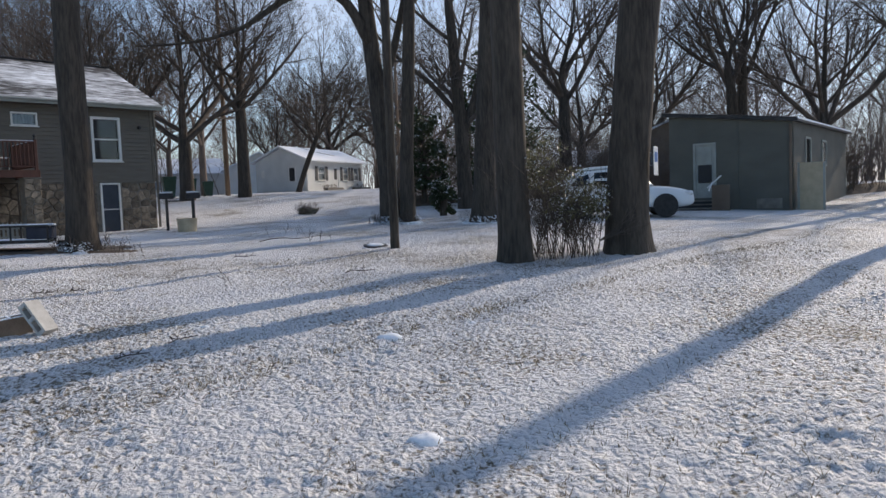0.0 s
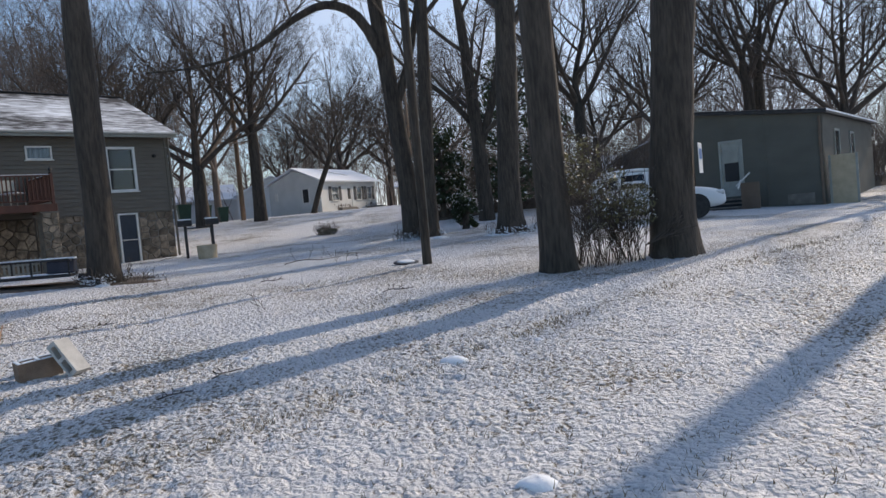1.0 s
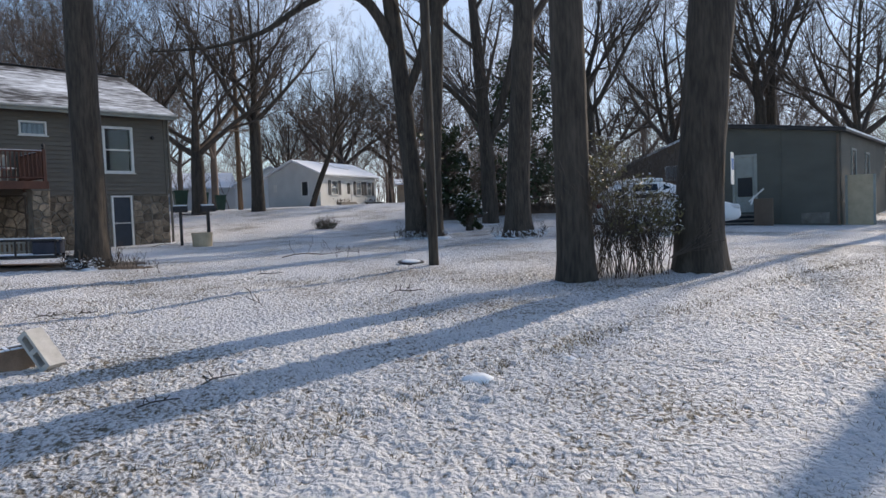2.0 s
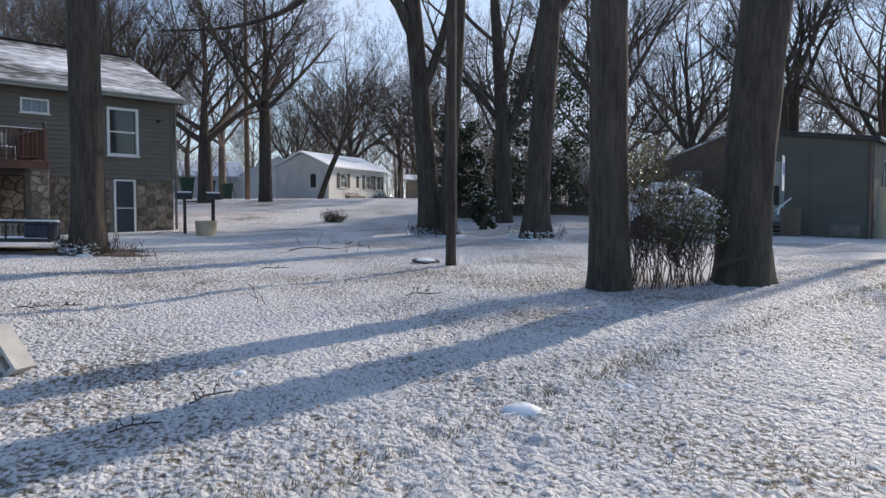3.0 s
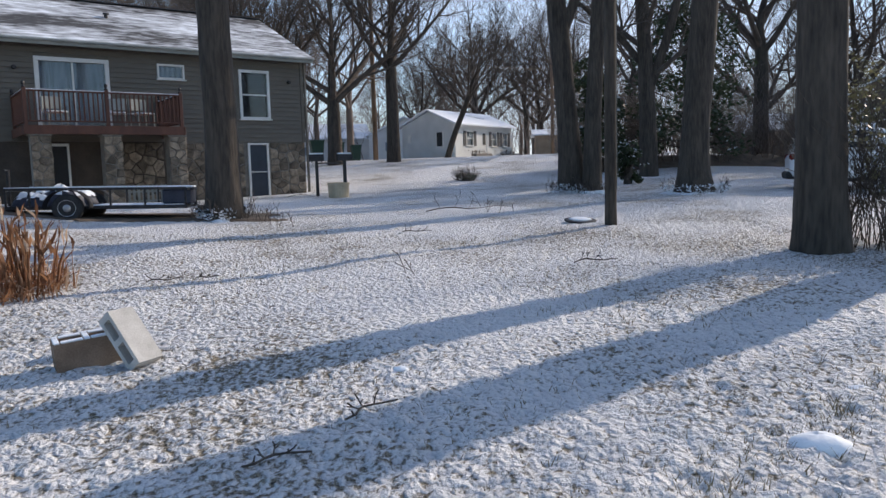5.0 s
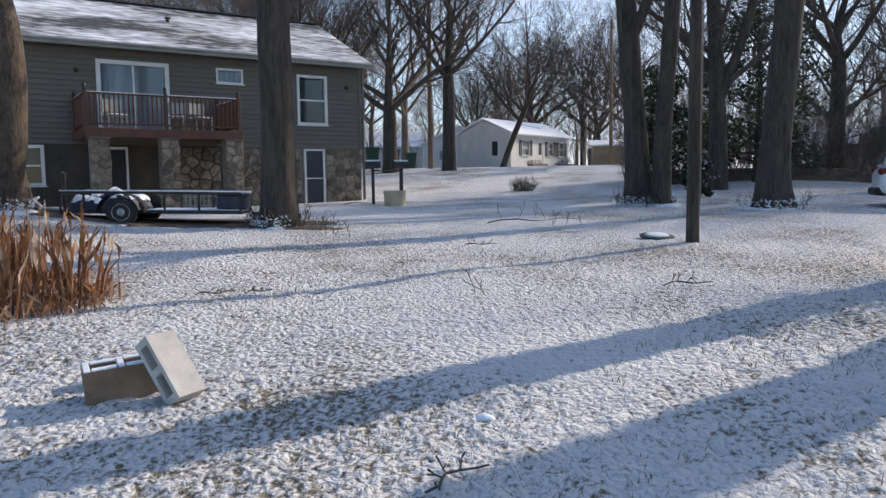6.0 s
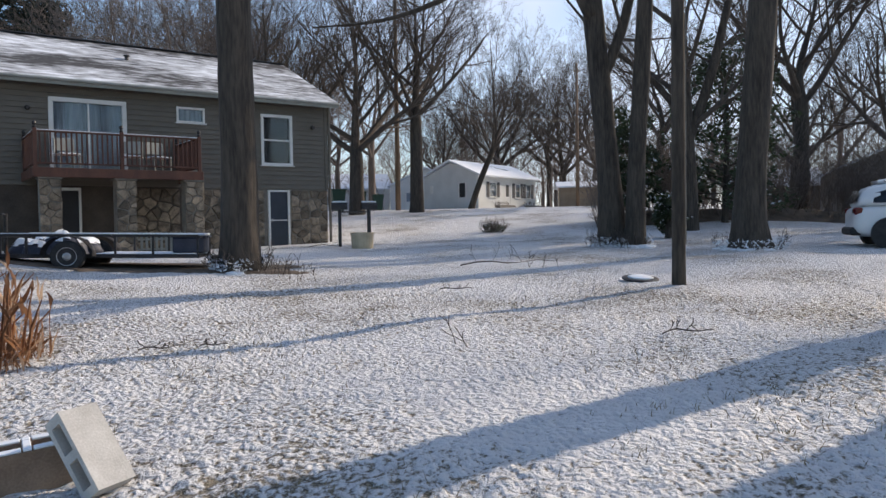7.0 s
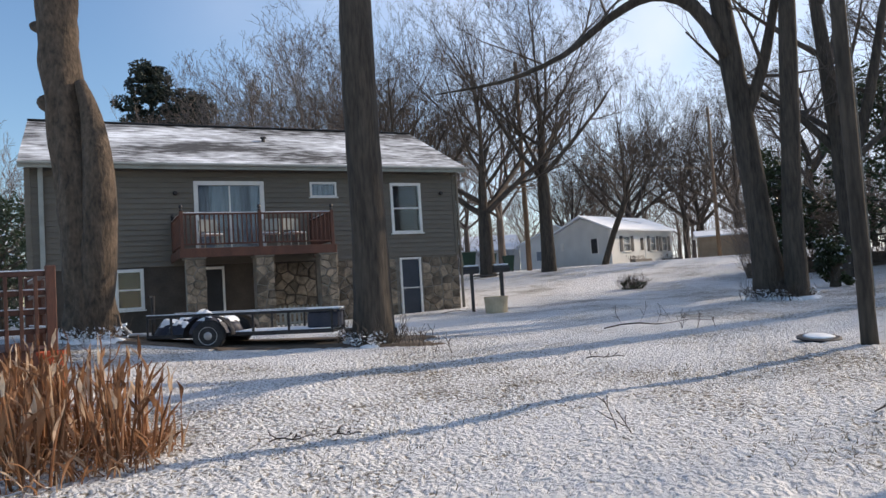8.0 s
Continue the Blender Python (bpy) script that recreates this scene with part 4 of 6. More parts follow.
def small_building(name, label, x, y, rz, L, D, E, R, wall, roof, wins=(), ridge_along=True, cat="house"):
    b = thing(name, pose(x, y, h(x, y) - 0.1, 0, 0, rz), label, cat)
    boxes("wall", [(0, L, 0, 0.15, 0, E), (0, L, D - 0.15, D, 0, E), (0, 0.15, 0.151, D - 0.151, 0, E), (L - 0.15, L, 0.151, D - 0.151, 0, E)], wall, b, 0)
    r = Build()
    o = 0.3
    if ridge_along:
        for y0, s in ((-o, 0), (D + o, 1)):
            tp = [(-o, y0, E), (L + o, y0, E), (L + o, D / 2, R), (-o, D / 2, R)]
            bt = [(p[0], p[1], p[2] - 0.12) for p in tp]
            r.face(*(tp if s == 0 else tp[::-1]))
            r.face(*(bt[::-1] if s == 0 else bt))
            for k in range(4):
                r.face(bt[k], bt[(k + 1) % 4], tp[(k + 1) % 4], tp[k])
        for gx in (0.01, L - 0.01):
            g = Build()
            g.face((gx, 0, E), (gx, D, E), (gx, D / 2, R - 0.15))
            part("gable", g, wall, b)
    else:
        for x0, s in ((-o, 0), (L + o, 1)):
            tp = [(x0, -o, E), (x0, D + o, E), (L / 2, D + o, R), (L / 2, -o, R)]
            bt = [(p[0], p[1], p[2] - 0.12) for p in tp]
            r.face(*(tp[::-1] if s == 0 else tp))
            r.face(*(bt if s == 0 else bt[::-1]))
            for k in range(4):
                r.face(bt[k], bt[(k + 1) % 4], tp[(k + 1) % 4], tp[k])
        for gy in (0.01, D - 0.01):
            g = Build()
            g.face((0, gy, E), (L, gy, E), (L / 2, gy, R - 0.15))
            part("gable", g, wall, b)
    part("roof", r, roof, b)
    for w in wins:
        wb = part("window", Build(), TRIM, b)
        boxes("pane", [(w[0] + 0.07, w[1] - 0.07, -0.03, -0.012, w[2] + 0.07, w[3] - 0.07)], CURTAIN, wb, 0)
        boxes("frame", [(w[0], w[0] + 0.07, -0.05, -0.002, w[2], w[3]), (w[1] - 0.07, w[1], -0.05, -0.002, w[2], w[3]),
                        (w[0] + 0.07, w[1] - 0.07, -0.05, -0.002, w[3] - 0.07, w[3]), (w[0] + 0.07, w[1] - 0.07, -0.05, -0.002, w[2], w[2] + 0.07)], TRIM, wb)
    return b


white_house()
small_building("shed", "low tan wooden shed with snow on its roof", -6.0, 69, 6, 5.2, 3.5, 1.9, 2.4, TAN_WALL, ROOF_WHITE, cat="shed")
small_building("house", "brown house with a dark gable and pale window", 10.0, 48.0, -8, 9.0, 9.0, 2.6, 4.7, BROWN_WALL, ROOF, ((2.2, 3.3, 1.6, 2.5),), False)
small_building("house", "low far house with a snow-covered roof", 8.6, 66, -4, 5, 6, 2.2, 3.6, BROWN_WALL, ROOF_WHITE)
small_building("house", "far pale pink house with snowy roof", -22.5, 74, 12, 7, 7, 2.6, 4.4, WHITE_WALL, ROOF_WHITE, ((1.5, 2.5, 1, 2),), False)
small_building("house", "far white house behind bare trees", -33, 78, 25, 9, 7, 2.8, 4.6, GABLE_GREY, ROOF_WHITE, ((1.5, 2.5, 1, 2), (5, 6, 1, 2)))
small_building("house", "far neighbouring house with a snowy roof", -38, 34, 40, 10, 8, 3.0, 5.0, GABLE_GREY, ROOF_WHITE, ((1.5, 2.5, 1, 2),))


# ---- low grey building ----
def grey_building():
    gb = thing("building", pose(12.6, 27.5, 0, 0, 0, -36), "low olive-grey building with a nearly flat roof", "building")
    L, M, zc, zl, zr = 4.55, 12.0, 3.86, 4.46, 3.95
    door = (-3.6, -2.72, 1.17, 3.3)

    def top(x):
        return zc + (zl - zc) * (-x / L)

    b = Build()
    for x0, x1, lo, hi in ((-L, door[0], 0.2, None), (door[1], 0, 0.2, None), (door[0], door[1], 0.2, door[2]), (door[0], door[1], door[3], None)):
        a, c = (hi, hi) if hi else (top(x0), top(x1))
        p = [(x0, 0, lo), (x1, 0, lo), (x1, 0, c), (x0, 0, a)]
        q = [(v[0], 0.2, v[2]) for v in p]
        b.face(*p)
        b.face(*q[::-1])
        for k in range(4):
            b.face(q[k], q[(k + 1) % 4], p[(k + 1) % 4], p[k])
    part("wall", b, GREY_WALL, gb)
    b = Build()
    b.face((0, 0.0, 0.2), (0, M, 0.2), (0, M, zr), (0, 0.0, zc))
    b.face((-L, M, 0.2), (-L, 0, 0.2), (-L, 0, zl), (-L, M, zl))
    b.face((0, M, 0.2), (-L, M, 0.2), (-L, M, zl), (0, M, zr))
    part("side_wall", b, GREY_WALL, gb)
    r = Build()
    o = 0.22
    tp = [(-L - o, -o, zl + 0.14), (o, -o, zc + 0.12), (o, M + o, zr + 0.12), (-L - o, M + o, zl + 0.14)]
    bt = [(p[0], p[1], p[2] - 0.14) for p in tp]
    r.face(*tp)
    r.face(*bt[::-1])
    for k in range(4):
        r.face(bt[k], bt[(k + 1) % 4], tp[(k + 1) % 4], tp[k])
    roof = part("roof", r, BLACK_METAL, gb, "flat dark roof with a snowy edge")
    s = Build()
    s.face((o + 0.004, -o, zc + 0.06), (o + 0.004, M + o, zr + 0.06), (o + 0.004, M + o, zr + 0.13), (o + 0.004, -o, zc + 0.13))
    s.face((-L - o, -o, zl + 0.145), (o, -o, zc + 0.125), (o, M + o, zr + 0.125), (-L - o, M + o, zl + 0.145))
    part("roof_snow", s, SNOW, roof)
    d = part("door", Build(), TRIM, gb, "white storm door with a dark lower pane")
    # white door painted dim, as its backlit side would look
    boxes("frame", [(door[0], door[0] + 0.09, -0.04, 0.1, door[2], door[3]), (door[1] - 0.09, door[1], -0.04, 0.1, door[2], door[3]), (door[0] + 0.09, door[1] - 0.09, -0.04, 0.1, door[3] - 0.09, door[3])], DULL_PALE, d)
    boxes("leaf", [(door[0] + 0.09, door[1] - 0.09, 0.02, 0.07, door[2], door[3] - 0.09)], DULL_PALE, d)
    boxes("pane", [(door[0] + 0.18, door[1] - 0.18, -0.005, 0.018, 1.75, 2.45)], DARK, d)
    boxes("upper_pane", [(door[0] + 0.18, door[1] - 0.18, -0.005, 0.018, 2.5, 3.1)], DULL_PALE, d)
    st = thing("steps", pose(12.6, 27.5, 0, 0, 0, -36) @ pose(0.33, 0, 0), "grey wooden steps up to the door", "steps")
    for k in range(4):
        boxes("step", [(-4.5, -2.95, -1.3 + 0.3 * k, -0.98 + 0.3 * k, 0.62 + 0.14 * k, 0.67 + 0.14 * k)], MORTAR, st)
        boxes("riser", [(-4.5, -2.95, -1.27 + 0.3 * k, -1.25 + 0.3 * k, 0.4, 0.619 + 0.14 * k)], DARK, st)
    boxes("side_panel", [(-2.94, -2.3, -1.0, -0.9, 0.4, 1.65)], BROWN_WALL, st, 0.01, "dark brown plank panel")
    hb = Build()
    hb.tube([(-2.95, -0.9, 1.75), (-2.95, -1.3, 1.45)], [0.03, 0.03], 8)
    hb.tube([(-2.6, -0.95, 2.0), (-3.1, -1.0, 1.55)], [0.03, 0.03], 8)
    part("handrail", hb, TRIM, st)
    boxes("vent_panel", [(-1.25, -0.35, -0.03, -0.002, 0.7, 1.08)], MORTAR, gb)
    boxes("downspout", [(-0.1, -0.02, -0.09, -0.01, 0.6, zc - 0.1)], BROWN_WALL, gb, 0.01)
    boxes("seam", [(-1.95, -1.9, -0.02, -0.002, 0.6, 3.95)], GREY_WALL, gb, 0)
    for wy, z0, z1 in ((2.2, 2.3, 3.4), (5.6, 2.3, 3.4)):
        w = part("window", Build(), TRIM, gb)
        boxes("frame", [(0.002, 0.05, wy, wy + 0.08, z0, z1), (0.002, 0.05, wy + 0.92, wy + 1.0, z0, z1), (0.002, 0.05, wy + 0.08, wy + 0.92, z1 - 0.08, z1), (0.002, 0.05, wy + 0.08, wy + 0.92, z0, z0 + 0.08)], DULL_PALE, w)
        boxes("pane", [(0.004, 0.02, wy + 0.08, wy + 0.92, z0 + 0.08, z1 - 0.08)], CAR_GLASS, w, 0)
    pn = thing("board", pose(12.6, 27.5, 0, 0, 0, -36), "pale tan board leaning against the building's wall", "board")
    boxes("sheet", [(0.06, 1.0, 0.5, 0.54, 0.5, 2.35)], TAN_TUB, pn, 0.006)
    boxes("batten", [(0.06, 0.14, 0.475, 0.498, 0.5, 2.35), (0.92, 1.0, 0.475, 0.498, 0.5, 2.35)], DULL_PALE, pn, 0.004)
    ld = thing("shelf_rack", pose(12.6, 27.5, 0, 0, 0, -36), "rusty rack of shelves beside the wall", "rack")
    for k in range(5):
        boxes("shelf", [(0.15, 0.45, 2.0, 2.9, 0.9 + 0.3 * k, 0.93 + 0.3 * k)], STEEL, ld, 0.004)
    for y in (2.0, 2.87):
        boxes("post", [(0.44, 0.47, y, y + 0.03, 0.55, 2.3)], STEEL, ld, 0.004)


grey_building()


# ---- car ----
def loft(rows, sides_fn):
    """Skin over cross-sections along x; each a ring of equal length."""
    b = Build()
    rings = [sides_fn(r) for r in rows]
    n = len(rings[0])
    for ring in rings:
        b.v += ring
    for k in range(len(rings) - 1):
        for s in range(n):
            t = (s + 1) % n
            b.f.append((k * n + s, k * n + t, (k + 1) * n + t, (k + 1) * n + s))
    b.f.append(tuple(reversed(range(n))))
    b.f.append(tuple((len(rings) - 1) * n + s for s in range(n)))
    return b


def car():
    c = thing("car", pose(5.88, 25.4, h(5.88, 25.0), 0, 0, -9), "white sport utility car parked on the snow", "car")

    def ring(r):
        x, z0, z1, w0, w1 = r
        zm = (z0 + z1) / 2
        half = [(w0 * 0.86, z0), (w0, z0 + 0.1), (w0 * 1.0, zm), (w1, z1 - 0.07), (w1 * 0.9, z1)]
        return [(x, y, z) for y, z in half] + [(x, -y, z) for y, z in reversed(half)]

    body = [(-2.07, 0.45, 0.85, 0.72, 0.68), (-2.03, 0.32, 1.0, 0.84, 0.8), (-1.8, 0.26, 1.05, 0.9, 0.87), (-1.0, 0.24, 1.04, 0.92, 0.88), (0.0, 0.24, 1.02, 0.92, 0.88),
            (0.8, 0.24, 1.03, 0.92, 0.87), (1.4, 0.26, 1.0, 0.91, 0.84), (1.95, 0.28, 0.9, 0.87, 0.78), (2.2, 0.32, 0.8, 0.78, 0.7), (2.3, 0.42, 0.68, 0.66, 0.6)]
    ob = part("body", loft(body, ring), CAR_PAINT, c, smooth=True)
    mod = ob.modifiers.new("round", "SUBSURF")
    mod.levels = mod.render_levels = 2

    cab = [(-1.98, 0.98, 1.15, 0.78, 0.7), (-1.86, 0.98, 1.42, 0.8, 0.66), (-1.6, 0.98, 1.56, 0.82, 0.66), (-0.8, 0.98, 1.66, 0.83, 0.66), (0.0, 0.98, 1.63, 0.83, 0.66), (0.4, 0.98, 1.5, 0.83, 0.68), (0.75, 0.98, 1.26, 0.83, 0.74), (1.05, 0.98, 1.03, 0.82, 0.8)]
    ob = part("cabin", loft(cab, ring), CAR_PAINT, c, smooth=True)
    mod = ob.modifiers.new("round", "SUBSURF")
    mod.levels = mod.render_levels = 2
    for sy in (-1, 1):
        for x0, x1, t0, t1 in ((-1.65, -1.05, 1.34, 1.48), (-0.95, -0.15, 1.52, 1.53), (-0.05, 0.62, 1.5, 1.22)):
            g = Build()
            y0, y1 = 0.855 * sy, 0.745 * sy
            p = [(x0, y0, 1.1), (x1, y0, 1.1), (x1 - 0.05, y1, t1), (x0 + 0.05, y1, t0)]
            q = [(v[0], v[1] * 0.97, v[2]) for v in p]
            g.face(*(p if sy < 0 else p[::-1]))
            for k in range(4):
                g.face(p[k], q[k], q[(k + 1) % 4], p[(k + 1) % 4])
            part("window", g, CAR_GLASS, c, "dark glass")
        lb = Build()
        lb.box(-2.06, -1.84, 0.7 * sy - 0.14, 0.7 * sy + 0.16, 0.82, 0.99, ch=0.04)
        part("tail_lamp", lb, RED_LENS, c)
        lb = Build()
        lb.box(1.88, 2.22, 0.62 * sy - 0.16, 0.62 * sy + 0.16, 0.66, 0.82, ch=0.05)
        part("headlight", lb, LAMP_LENS, c)
        mb = Build()
        mb.box(0.45, 0.62, 0.9 * sy - 0.1, 0.9 * sy + 0.1, 1.05, 1.2, ch=0.04)
        part("mirror", mb, CAR_PAINT, c)
        for wx in (-1.32, 1.33):
            ab = Build()
            ab.lathe([(0.385, -0.08), (0.392, 0.0), (0.385, 0.006)], (wx, 0.915 * sy, 0.36), "y", 24)
            part("wheel_arch", ab, RUBBER, c)
            w = part("wheel", Build(), RUBBER, c)
            tb = Build()
            s0, s1 = (0.76, 0.955) if sy > 0 else (-0.955, -0.76)
            tb.lathe([(0.2, s0), (0.33, s0), (0.355, s0 + 0.03), (0.355, s1 - 0.03), (0.33, s1), (0.24, s1)], (wx, 0, 0.355), "y", 28)
            part("tyre", tb, RUBBER, w, smooth=False)
            rb = Build()
            rb.lathe([(0.235, 0.93 * sy), (0.22, 0.958 * sy), (0.2, 0.94 * sy)], (wx, 0, 0.355), "y", 24)
            for k in range(10):
                a = k * math.pi / 5
                rb.tube([(wx, 0.962 * sy, 0.355), (wx + 0.22 * math.cos(a), 0.962 * sy, 0.355 + 0.22 * math.sin(a))], [0.032, 0.022], 6)
            part("rim", rb, STEEL, w)
    gb = Build()
    p = [(-1.99, -0.66, 1.1), (-1.99, 0.66, 1.1), (-1.86, 0.58, 1.42), (-1.86, -0.58, 1.42)]
    gb.face(*[(v[0] - 0.03, v[1], v[2]) for v in p][::-1])
    part("rear_window", gb, CAR_GLASS, c)
    boxes("bumper", [(-2.13, -1.85, -0.8, 0.8, 0.32, 0.52)], RUBBER, c, 0.05)
    boxes("grille", [(2.24, 2.31, -0.45, 0.45, 0.5, 0.68)], BLACK_METAL, c, 0.02)
    boxes("sill", [(-0.95, 0.95, -0.93, 0.93, 0.22, 0.33)], RUBBER, c, 0.03)
    sb = loft([(-1.5, 1.56, 1.62, 0.5, 0.42), (-1.0, 1.62, 1.69, 0.6, 0.5), (-0.3, 1.63, 1.69, 0.6, 0.5), (0.0, 1.6, 1.65, 0.5, 0.45)], ring)
    part("roof_snow", sb, SNOW, c, "snow on the car roof", smooth=True)


car()


# ---- trailer before the house ----
def trailer():
    zg = h(-11.1, 16.4) - 0.08
    t = thing("trailer", pose(-11.15, 16.65, zg, 0, 1.2, 21) @ Matrix.Diagonal((0.94, 0.9, 0.9, 1)), "black utility trailer loaded with covered bundles and snow", "trailer")
    L0, L1, W = -1.2, 2.2, 0.7
    for y in (-W, W):
        boxes("side_rail", [(L0, L1, y - 0.02, y + 0.02, 0.66, 0.71)], BLACK_METAL, t)
        boxes("side_rail", [(L0, L1, y - 0.025, y + 0.025, 0.27, 0.34)], BLACK_METAL, t)
        for x in (L0 + 0.02, -0.75, 0.75, 1.4, L1 - 0.02):
            boxes("stake", [(x - 0.02, x + 0.02, y - 0.018, y + 0.018, 0.34, 0.66)], BLACK_METAL, t)
        boxes("rail_snow", [(L0, L1, y - 0.018, y + 0.018, 0.712, 0.728)], SNOW, t, 0.005, "thin line of snow")
    boxes("end_rail", [(L1 - 0.02, L1 + 0.02, -W, W, 0.64, 0.69), (L0 - 0.02, L0 + 0.02, -W, W, 0.64, 0.69)], BLACK_METAL, t)
    boxes("bed", [(L0, L1, -W + 0.03, W - 0.03, 0.26, 0.3)], BLACK_METAL, t)
    boxes("bed_snow", [(0.35, L1 - 0.05, -W + 0.06, W - 0.06, 0.302, 0.345)], SNOW, t, 0.02, "snow lying on the bed")
    tg = Build()
    tg.tube([(L0, 0.5, 0.31), (L0 - 0.6, 0.05, 0.33), (L0 - 0.95, 0, 0.72)], [0.04, 0.04, 0.035], 8)
    tg.tube([(L0, -0.5, 0.31), (L0 - 0.6, -0.05, 0.33)], [0.04, 0.04], 8)
    part("tongue", tg, STEEL, t)
    jk = Build()
    jk.tube([(L0 - 0.12, -0.1, 0.0), (L0 - 0.12, -0.1, 1.1)], [0.035, 0.035], 8)
    jk.tube([(L0 - 0.12, -0.1, 1.08), (L0 - 0.12, -0.28, 1.08)], [0.018, 0.018], 6)
    part("jack", jk, BLACK_METAL, t)
    for sy in (-1, 1):
        w = part("wheel", Build(), RUBBER, t)
        tb = Build()
        a, b = (0.78, 0.95) if sy > 0 else (-0.95, -0.78)
        tb.lathe([(0.17, a), (0.26, a), (0.29, a + 0.03), (0.29, b - 0.03), (0.26, b), (0.18, b)], (0, 0, 0.3), "y", 26)
        part("tyre", tb, RUBBER, w)
        rb = Build()
        rb.lathe([(0.175, 0.9 * sy), (0.17, 0.955 * sy), (0.11, 0.93 * sy), (0.05, 0.965 * sy), (0.01, 0.97 * sy)], (0, 0, 0.3), "y", 20)
        part("rim", rb, STEEL, w)
        fb = Build()
        n = 12
        for k in range(n):
            a0, a1 = math.pi * k / n, math.pi * (k + 1) / n
            y0, y1 = 0.74 * sy, 0.97 * sy
            p = [(0.38 * math.cos(q) * 1.1, y, 0.3 + 0.37 * math.sin(q)) for q, y in ((a0, y0), (a0, y1), (a1, y1), (a1, y0))]
            fb.face(*p)
            fb.face(*[(v[0] * 1.05, v[1], v[2] + 0.015) for v in p][::-1])
        part("fender", fb, BLACK_METAL, t)
    rg = random.Random(4)
    for k, (x, y, s) in enumerate(((-0.95, -0.2, 0.24), (-0.72, 0.15, 0.28), (-0.32, -0.1, 0.36), (-0.1, 0.25, 0.3), (-0.65, -0.4, 0.22))):
        b, n, m = Build(), 14, 8
        sb = Build()
        for q in range(m + 1):
            v = math.pi / 2 * q / m
            for p in range(n):
                a = 2 * math.pi * p / n
                f = 1 + 0.22 * noise.noise((math.cos(a) * 2 + k, math.sin(a) * 2, v * 2))
                pt = (x + s * f * math.cos(a) * math.cos(v) * 1.25, y + s * f * math.sin(a) * math.cos(v), 0.3 + s * f * math.sin(v) * 1.15)
                b.v.append(pt)
                sb.v.append((x + (pt[0] - x) * 1.03, y + (pt[1] - y) * 1.03, pt[2] + 0.025 + 0.02 * noise.noise((pt[0] * 4, pt[1] * 4, 1))))
        for q in range(m):
            for p in range(n):
                fc = (q * n + p, q * n + (p + 1) % n, (q + 1) * n + (p + 1) % n, (q + 1) * n + p)
                b.f.append(fc)
                if q >= 3 + (p * 7 + k) % 3:
                    sb.f.append(fc)
        bd = part("tarp_pack", b, NAVY, t, "dark tarp-covered bundle", smooth=True)
        part("snow_cap", sb, SNOW, bd, smooth=True)
    bx = thing("tote_box", pose(-11.15, 16.65, zg, 0, 1.2, 21) @ Matrix.Diagonal((0.94, 0.9, 0.9, 1)) @ pose(1.95, -0.05, 0.347), "dark plastic tote with snow on its lid", "box")
    boxes("bin", [(-0.28, 0.3, -0.3, 0.3, 0, 0.3)], NAVY, bx, 0.02)
    boxes("lid", [(-0.31, 0.33, -0.33, 0.33, 0.301, 0.34)], NAVY, bx, 0.012)
    boxes("lid_snow", [(-0.29, 0.31, -0.31, 0.31, 0.341, 0.38)], SNOW, bx, 0.02)
    for dx, dy, s, mat, lab in ((2.5, -0.35, 0.26, MORTAR, "weathered grey crate beside the trailer"), (2.9, 0.35, 0.2, BLACK_METAL, "small dark crate beside the trailer")):
        cr = thing("crate", pose(-11.35, 16.95, 0, 0, 0, 26) @ pose(dx, dy, h(-11.35 + dx * 0.9, 16.95 + dx * 0.44) - 0.03, 0, 0, 12), lab, "crate")
        boxes("side", [(-s, s, -s, -s + 0.02, 0, s), (-s, s, s - 0.02, s, 0, s), (-s, -s + 0.02, -s + 0.021, s - 0.021, 0, s), (s - 0.02, s, -s + 0.021, s - 0.021, 0, s)], mat, cr, 0.004)
        boxes("snow_fill", [(-s + 0.021, s - 0.021, -s + 0.021, s - 0.021, 0.05, s * 0.8)], SNOW, cr, 0.01)



def bare_soil():
    b = Build()
    n, m = 36, 10
    for i in range(n + 1):
        for j in range(m + 1):
            u, v = -3.3 + 7.4 * i / n, -1.15 + 2.3 * j / m
            x, y = -11.15 + u * math.cos(radians(21)) - v * math.sin(radians(21)), 16.7 + u * math.sin(radians(21)) + v * math.cos(radians(21))
            edge = min(1, 1.15 - abs(v) / 1.15, 1.1 - abs(u - 0.4) / 3.7) + 0.25 * noise.noise((x * 1.3, y * 1.3, 4))
            b.v.append((x, y, h(x, y) + 0.05 * noise.noise((x * 0.5, y * 0.5, 0)) + (0.03 if edge > 0.25 else -0.08)))
    for i in range(n):
        for j in range(m):
            a = i * (m + 1) + j
            b.f.append((a, a + m + 1, a + m + 2, a + 1))
    tagged(part("bare_soil", b, LITTER, smooth=True), "strip of dark bare soil beneath the trailer", "soil", kind="structure")


trailer()
bare_soil()


